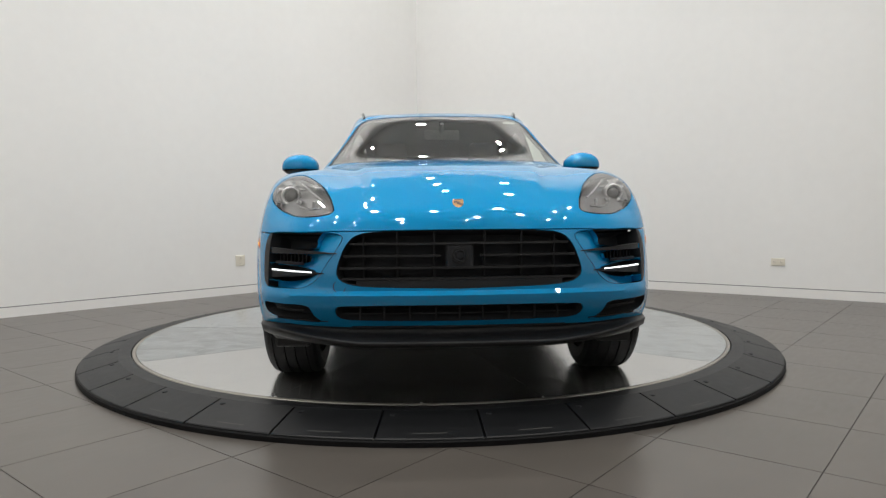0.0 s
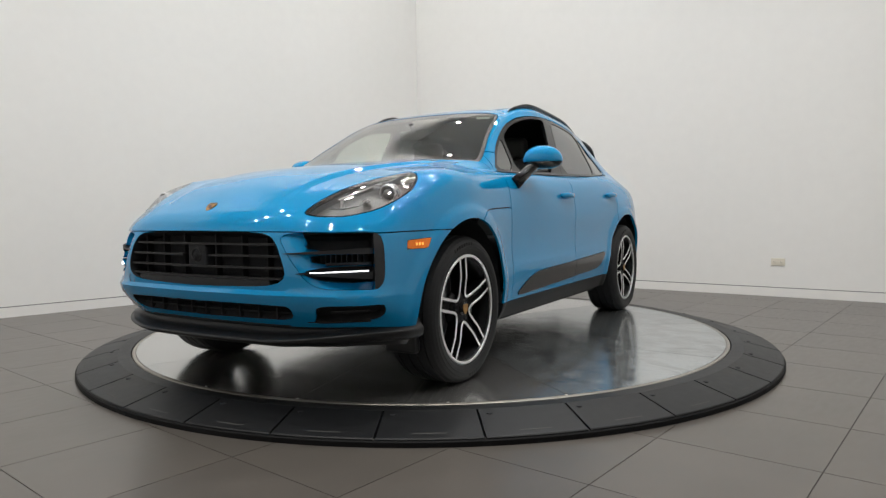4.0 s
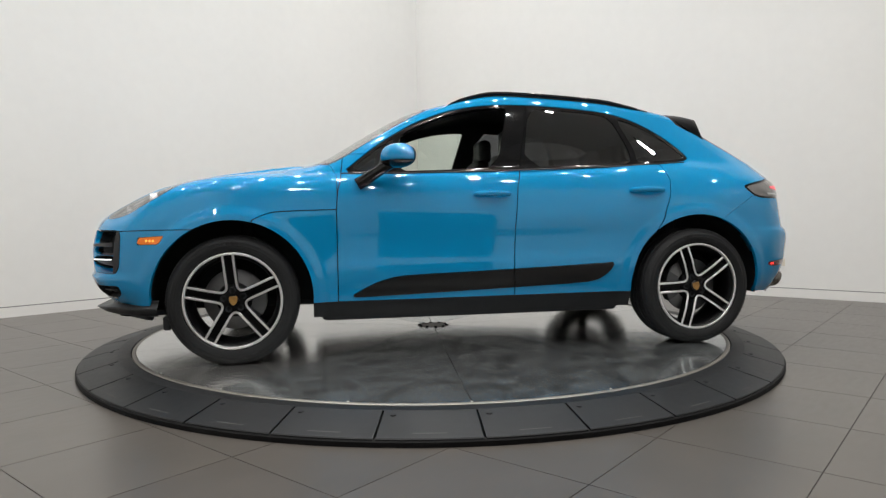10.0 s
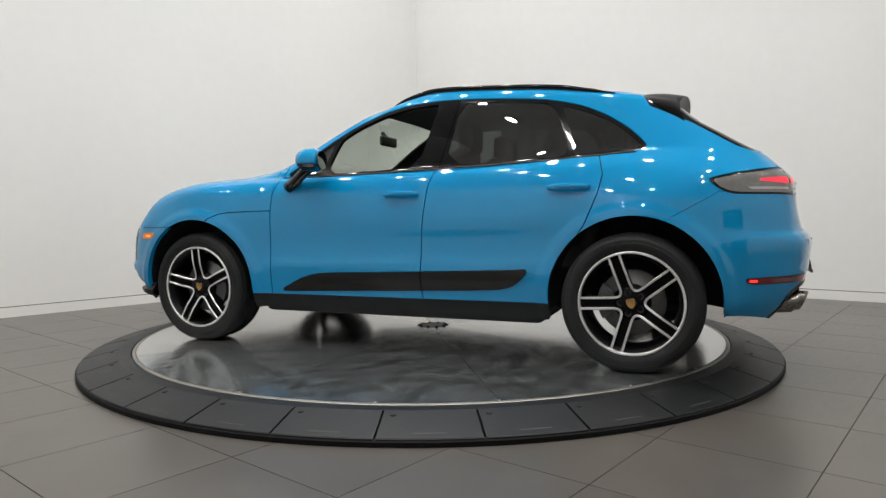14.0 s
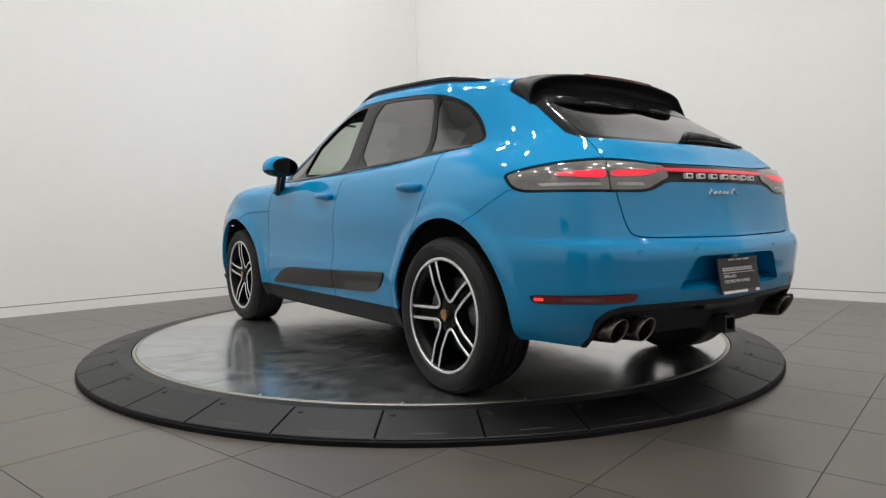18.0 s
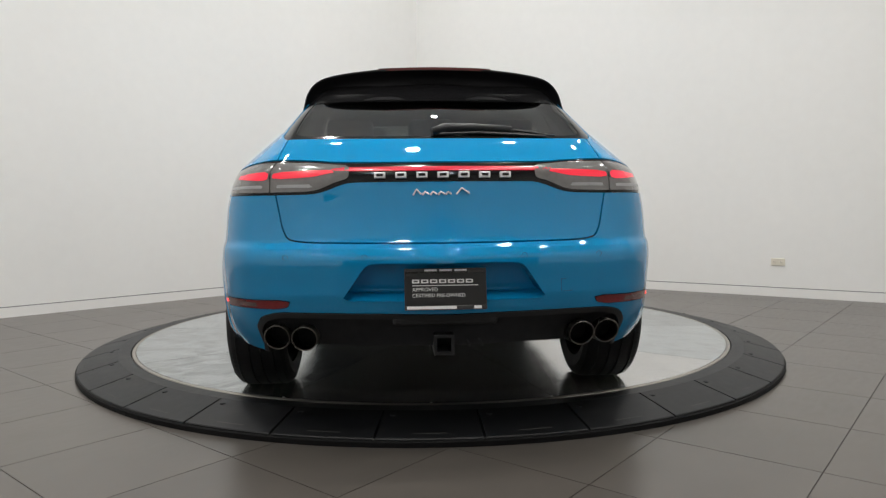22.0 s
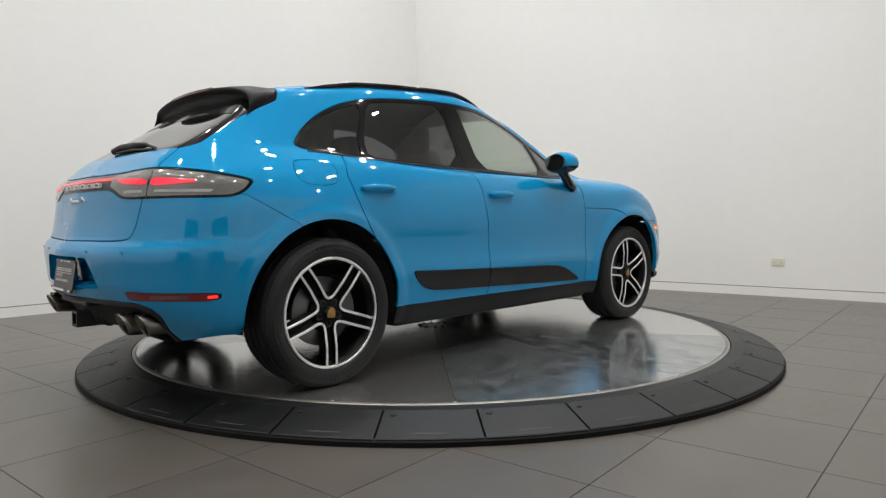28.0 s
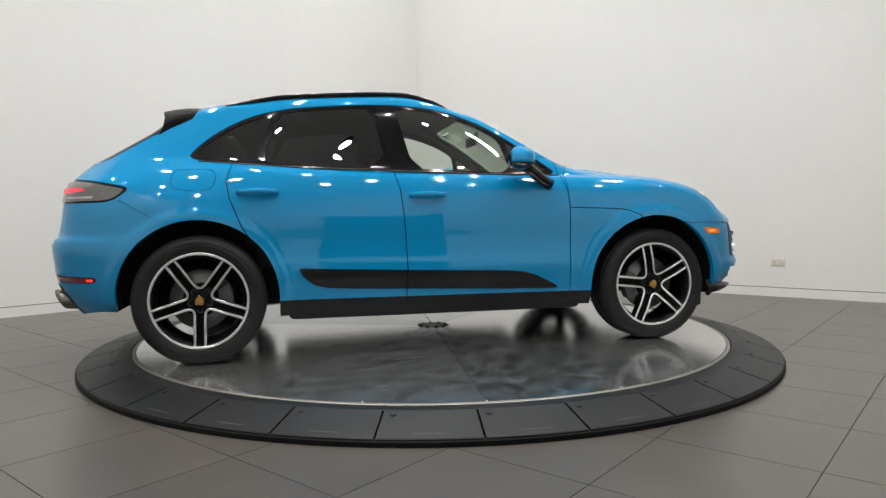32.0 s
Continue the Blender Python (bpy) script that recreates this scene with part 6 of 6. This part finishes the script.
# wheel housings and underbody
for cx, cz in ARCHES:
    for side in (1, -1):
        verts, faces, n = [], [], 22
        for i in range(n + 1):
            a = radians(-9 + 198 * i / n)
            for r, y in ((ARCH_R + .004, .895), (ARCH_R + .012, .86), (ARCH_R + .012, .52), (.10, .50)):
                verts.append((cx + r * math.cos(a), y * side, cz + r * math.sin(a)))
        for i in range(n):
            for k in range(3):
                faces.append((4 * i + k, 4 * i + 4 + k, 4 * i + 5 + k, 4 * i + 1 + k))
        part("wheel_housing", mesh_of(verts, faces), DARK_VOID, car, smooth=True)
part("floor_pan", box(-1.75, 1.75, -.50, .50, .27, .34, .03, 2), DARK_VOID, car)
part("floor_pan", box(-.93, .92, -.84, .84, .215, .30, .03, 2), DARK_VOID, car)
part("nose_pan", box(1.70, 2.06, -.70, .70, .262, .30, .03, 2), DARK_VOID, car)
for x in (1.4035, -1.4035):
    part("axle", tube([(x, -.62, .36), (x, .62, .36)], .04, 10), DARK_VOID, car)
    for side in (1, -1):
        part("damper", tube([(x - .05, .56 * side, .36), (x - .05, .50 * side, .78)], .045, 10), DARK_VOID, car)
part("tank", box(-1.75, -1.0, -.45, .45, .275, .36, .04, 2), DARK_VOID, car)

# ---- cabin ----
def cushion(w, d, h, r=.04):
    bm = box(-d / 2, d / 2, -w / 2, w / 2, 0, h, r, 3)
    return bm


def make_seat(x, y):
    seat = part("seat", cushion(.50, .52, .17), LEATHER, car, "black leather sport seat with head rest", smooth=True, m=pose(x, y, .50))
    back = box(-.055, .055, -.235, .235, 0, .60, .045, 3)
    for v in back.verts:
        v.co.y *= 1 - .28 * max(0, v.co.z - .25) / .35
        v.co.x -= .32 * v.co.z * .55
    part("backrest", back, LEATHER, seat, smooth=True, m=pose(-.24, 0, .14))
    head = box(-.05, .05, -.125, .125, 0, .18, .04, 3)
    part("head_rest", head, LEATHER, seat, smooth=True, m=pose(-.375, 0, .72))
    for dy in (-.20, .20):
        part("bolster", box(-.18, .24, dy - .05, dy + .05, .10, .22, .035, 2), LEATHER, seat, smooth=True)
    return seat


make_seat(.02, .37)
make_seat(.02, -.37)
bench = part("rear_bench", box(-.26, .26, -.62, .62, 0, .18, .05, 3), LEATHER, car, "black leather rear bench", smooth=True, m=pose(-.88, 0, .50))
for y in (-.42, .0, .42):
    b = box(-.06, .06, -.20, .20, 0, .58, .045, 3)
    for v in b.verts:
        v.co.x -= .2 * v.co.z
    part("backrest", b, LEATHER, bench, smooth=True, m=pose(-.25, y, .12))
    part("head_rest", box(-.045, .045, -.12, .12, 0, .13, .035, 3), LEATHER, bench, smooth=True, m=pose(-.385, y, .70))
dash = box(-.22, .34, -.70, .70, 0, .26, .06, 3)
for v in dash.verts:
    if v.co.z > .13 and v.co.x < -.05:
        v.co.z -= .06
dashboard = part("dashboard", dash, TRIM, car, "black dashboard with an instrument hood", smooth=True, m=pose(.66, 0, .80))
part("instrument_hood", box(-.16, .10, -.19, .19, 0, .085, .035, 3), TRIM, dashboard, smooth=True, m=pose(-.08, .37, .21))
part("screen", box(-.012, .0, -.14, .14, 0, .13, .004, 1), GLOSS_BLACK, dashboard, "dark display", m=pose(-.215, 0, .10))
part("centre_console", box(-.55, .20, -.13, .13, 0, .20, .04, 2), TRIM, car, smooth=True, m=pose(.30, 0, .50))
wheel_ring = [(0, .175 * math.cos(a), .175 * math.sin(a)) for a in [2 * math.pi * i / 32 for i in range(33)]]
steer = part("steering_wheel", tube(wheel_ring, .016, 8, caps=False), LEATHER, car, "black leather steering wheel", smooth=True, m=pose(.36, .37, .96, 0, 22, 0))
part("steering_hub", box(-.02, .05, -.07, .07, -.06, .06, .025, 2), TRIM, steer, smooth=True)
for a in (0, 180, 270):
    c, s = math.cos(radians(a)), math.sin(radians(a))
    part("steering_spoke", tube([(0, .05 * c, .05 * s), (0, .17 * c, .17 * s)], .013, 6), TRIM, steer)
part("inner_mirror", box(-.015, .015, -.12, .12, -.035, .035, .012, 2), TRIM, car, "dark inside mirror", smooth=True, m=pose(.42, 0, 1.37))
part("mirror_stem", tube([(.43, 0, 1.39), (.47, 0, 1.44)], .015, 8), TRIM, car)
part("sticker", slab([(-.045, -.011), (.045, -.011), (.045, .011), (-.045, .011)], 0, .001), WHITE_PRINT, car, "small white paper in the windscreen corner",
     m=Matrix.Translation((.325, .475, 1.462)) @ Vector((.62, .12, .75)).to_track_quat("Z", "Y").to_matrix().to_4x4())
for side in (1, -1):
    part("door_lining", box(-.95, .75, -.03, .03, .45, 1.06, .02, 2), TRIM, car, m=pose(0, .80 * side, 0))
part("parcel_shelf", box(-1.75, -1.15, -.60, .60, 1.00, 1.03, .01, 1), TRIM, car)
part("bulkhead", box(.88, .92, -.72, .72, .30, 1.08, .01, 1), TRIM, car)

# ---- wall sockets and ceiling spots ----
SOCKET = simple("socket_plastic", (0.74, 0.70, 0.60), 0.4, grain=0.03, scale=80)
SOCKET_DARK = simple("socket_slot", (0.08, 0.075, 0.07), 0.6)


def wall_socket(p, out, size, label):
    """A wall plate with two pairs of slots; out: the wall's way into the room."""
    out = Vector(out).normalized()
    across = Vector((-out.y, out.x, 0))
    m = Matrix(((across.x, 0, out.x, p[0]), (across.y, 0, out.y, p[1]), (0, 1, 0, p[2]), (0, 0, 0, 1)))
    w, h = size
    ob = part("wall_socket", slab([(-w / 2, -h / 2), (w / 2, -h / 2), (w / 2, h / 2), (-w / 2, h / 2)], 0, .008, .003), SOCKET, m=m)
    tagged(ob, label, "socket", group="wall sockets")
    for s in (-1, 1):
        cx, cy = (s * w * .24, 0) if w > h else (0, s * h * .24)
        part("socket_face", slab([(cx - .017, cy - .014), (cx + .017, cy - .014), (cx + .017, cy + .014), (cx - .017, cy + .014)], .008, .0105, .001), SOCKET, ob)
        for d in (-.006, .006):
            part("slot", slab([(cx + d - .0015, cy - .006), (cx + d + .0015, cy - .006), (cx + d + .0015, cy + .006), (cx + d - .0015, cy + .006)], .0106, .0112), SOCKET_DARK, ob)
    return ob


def on_wall(a, way, ray):
    """Where a level line from the camera meets a wall."""
    e = Vector((EYE.x, EYE.y))
    k = ((a - e).cross(way)) / ray.cross(way)
    return e + k * ray


pr = on_wall(P_C, RIGHT_WAY, Vector((0.4643, 0.8857)))
pl = on_wall(P_C, LEFT_WAY, Vector((-0.2761, 0.9611)))
nr = Vector((-RIGHT_WAY.y, RIGHT_WAY.x)) if Vector((-RIGHT_WAY.y, RIGHT_WAY.x)).dot(-pr) > 0 else Vector((RIGHT_WAY.y, -RIGHT_WAY.x))
nl = Vector((-LEFT_WAY.y, LEFT_WAY.x)) if Vector((-LEFT_WAY.y, LEFT_WAY.x)).dot(-pl) > 0 else Vector((LEFT_WAY.y, -LEFT_WAY.x))
wall_socket((pr.x, pr.y, .37), (nr.x, nr.y, 0), (.135, .078), "white double socket plate low on the wall")
wall_socket((pl.x, pl.y, .395), (nl.x, nl.y, 0), (.118, .122), "white square socket plate low on the wall")

spot = tagged(part("ceiling_spot", lathe([(.085, 0), (.088, -.11), (.085, -.128), (.072, -.128), (.064, -.10), (.062, -.06)], 32), BLACK_PLASTIC), "round black ceiling spot, lit", "lamp", group="ceiling spots")
part("glow_disc", lathe([(0, -.07), (.062, -.07)], 32), LAMP_GLOW, spot, "lit diffuser")
for i, (sx, sy) in enumerate(LAMP_SPOTS):
    if i == 0:
        spot.matrix_basis = pose(sx, sy, CEILING)
    else:
        copy_thing(spot, pose(sx, sy, CEILING))

# ---- floor tiles: the grid lies askew to the camera ----
TILE_TURN, TILE_SIZE = radians(49.7), 0.5955
bm = box(0.0013, TILE_SIZE - 0.0013, 0.0013, TILE_SIZE - 0.0013, -0.012, 0.0, 0.0)
for v in bm.verts:
    if v.co.z > -0.001:
        v.co.x += 0.0006 if v.co.x < 0.3 else -0.0006
        v.co.y += 0.0006 if v.co.y < 0.3 else -0.0006
tile_data = bpy.data.meshes.new("tile")
bm.to_mesh(tile_data)
bm.free()
tile_data.materials.append(TILE)
ca, sa = math.cos(TILE_TURN), math.sin(TILE_TURN)
far_tiles = bmesh.new()
# lines of the grid: across at -2.741 + k, along at -0.06 + k tile widths
for i in range(-18, 22):
    for j in range(-20, 24):
        u, v = 0.06 + (j - 6) * TILE_SIZE, -2.741 + (i - 2) * TILE_SIZE
        u0, v0 = u, v
        cx = (u0 + TILE_SIZE / 2) * ca - (v0 + TILE_SIZE / 2) * sa
        cy = (u0 + TILE_SIZE / 2) * sa + (v0 + TILE_SIZE / 2) * ca
        c = Vector((cx, cy))
        inside = (c - P_C).cross(LEFT_WAY) < 0.45 and (c - P_C).cross(RIGHT_WAY) > -0.45
        if not inside or cy < -9.5 or abs(cx) > 9 or c.length < DISC_R - 0.6:
            continue
        near = -3.9 < cy < 5.0 and abs(cx) < 0.64 * (cy + 4.9) + 0.8
        m = Matrix(((ca, -sa, 0, u0 * ca - v0 * sa), (sa, ca, 0, u0 * sa + v0 * ca), (0, 0, 1, 0), (0, 0, 0, 1)))
        if near:
            ob = new("tile", tile_data)
            ob.parent = floor_base
            ob.matrix_basis = m
        else:
            far_tiles.from_mesh(tile_data)
            bmesh.ops.transform(far_tiles, matrix=m, verts=far_tiles.verts[-8:])
rest = part("far_tiles", far_tiles, TILE, floor_base, "grey porcelain tiles beyond the view")
tagged(rest, kind="stuff")


# ---- what moves: plate and car turn together at a steady pace ----
def heading(t):
    """Degrees of the car's nose, by the turntable's angle at t."""
    drift = np.interp(t, (0, 3, 6, 9, 13, 17, 19, 21, 23, 25, 28, 30, 32), (.25, .25, -.22, -.12, -.12, .05, -.2, .0, .15, .0, -.12, .15, .4))
    return -88.945 - 8.117 * t + float(drift)


def motions():
    table_rows, car_rows = [], []
    for k in range(0, 33):
        turn = pose(0.0, 0, FLOOR, rz=heading(k))
        table_rows.append((float(k), turn))
        car_rows.append((float(k), pose(0.003, 0, 0) @ turn @ pose(-0.1035, 0.0625, 0)))
    walk(turntable, table_rows)
    walk(car, car_rows)


motions()
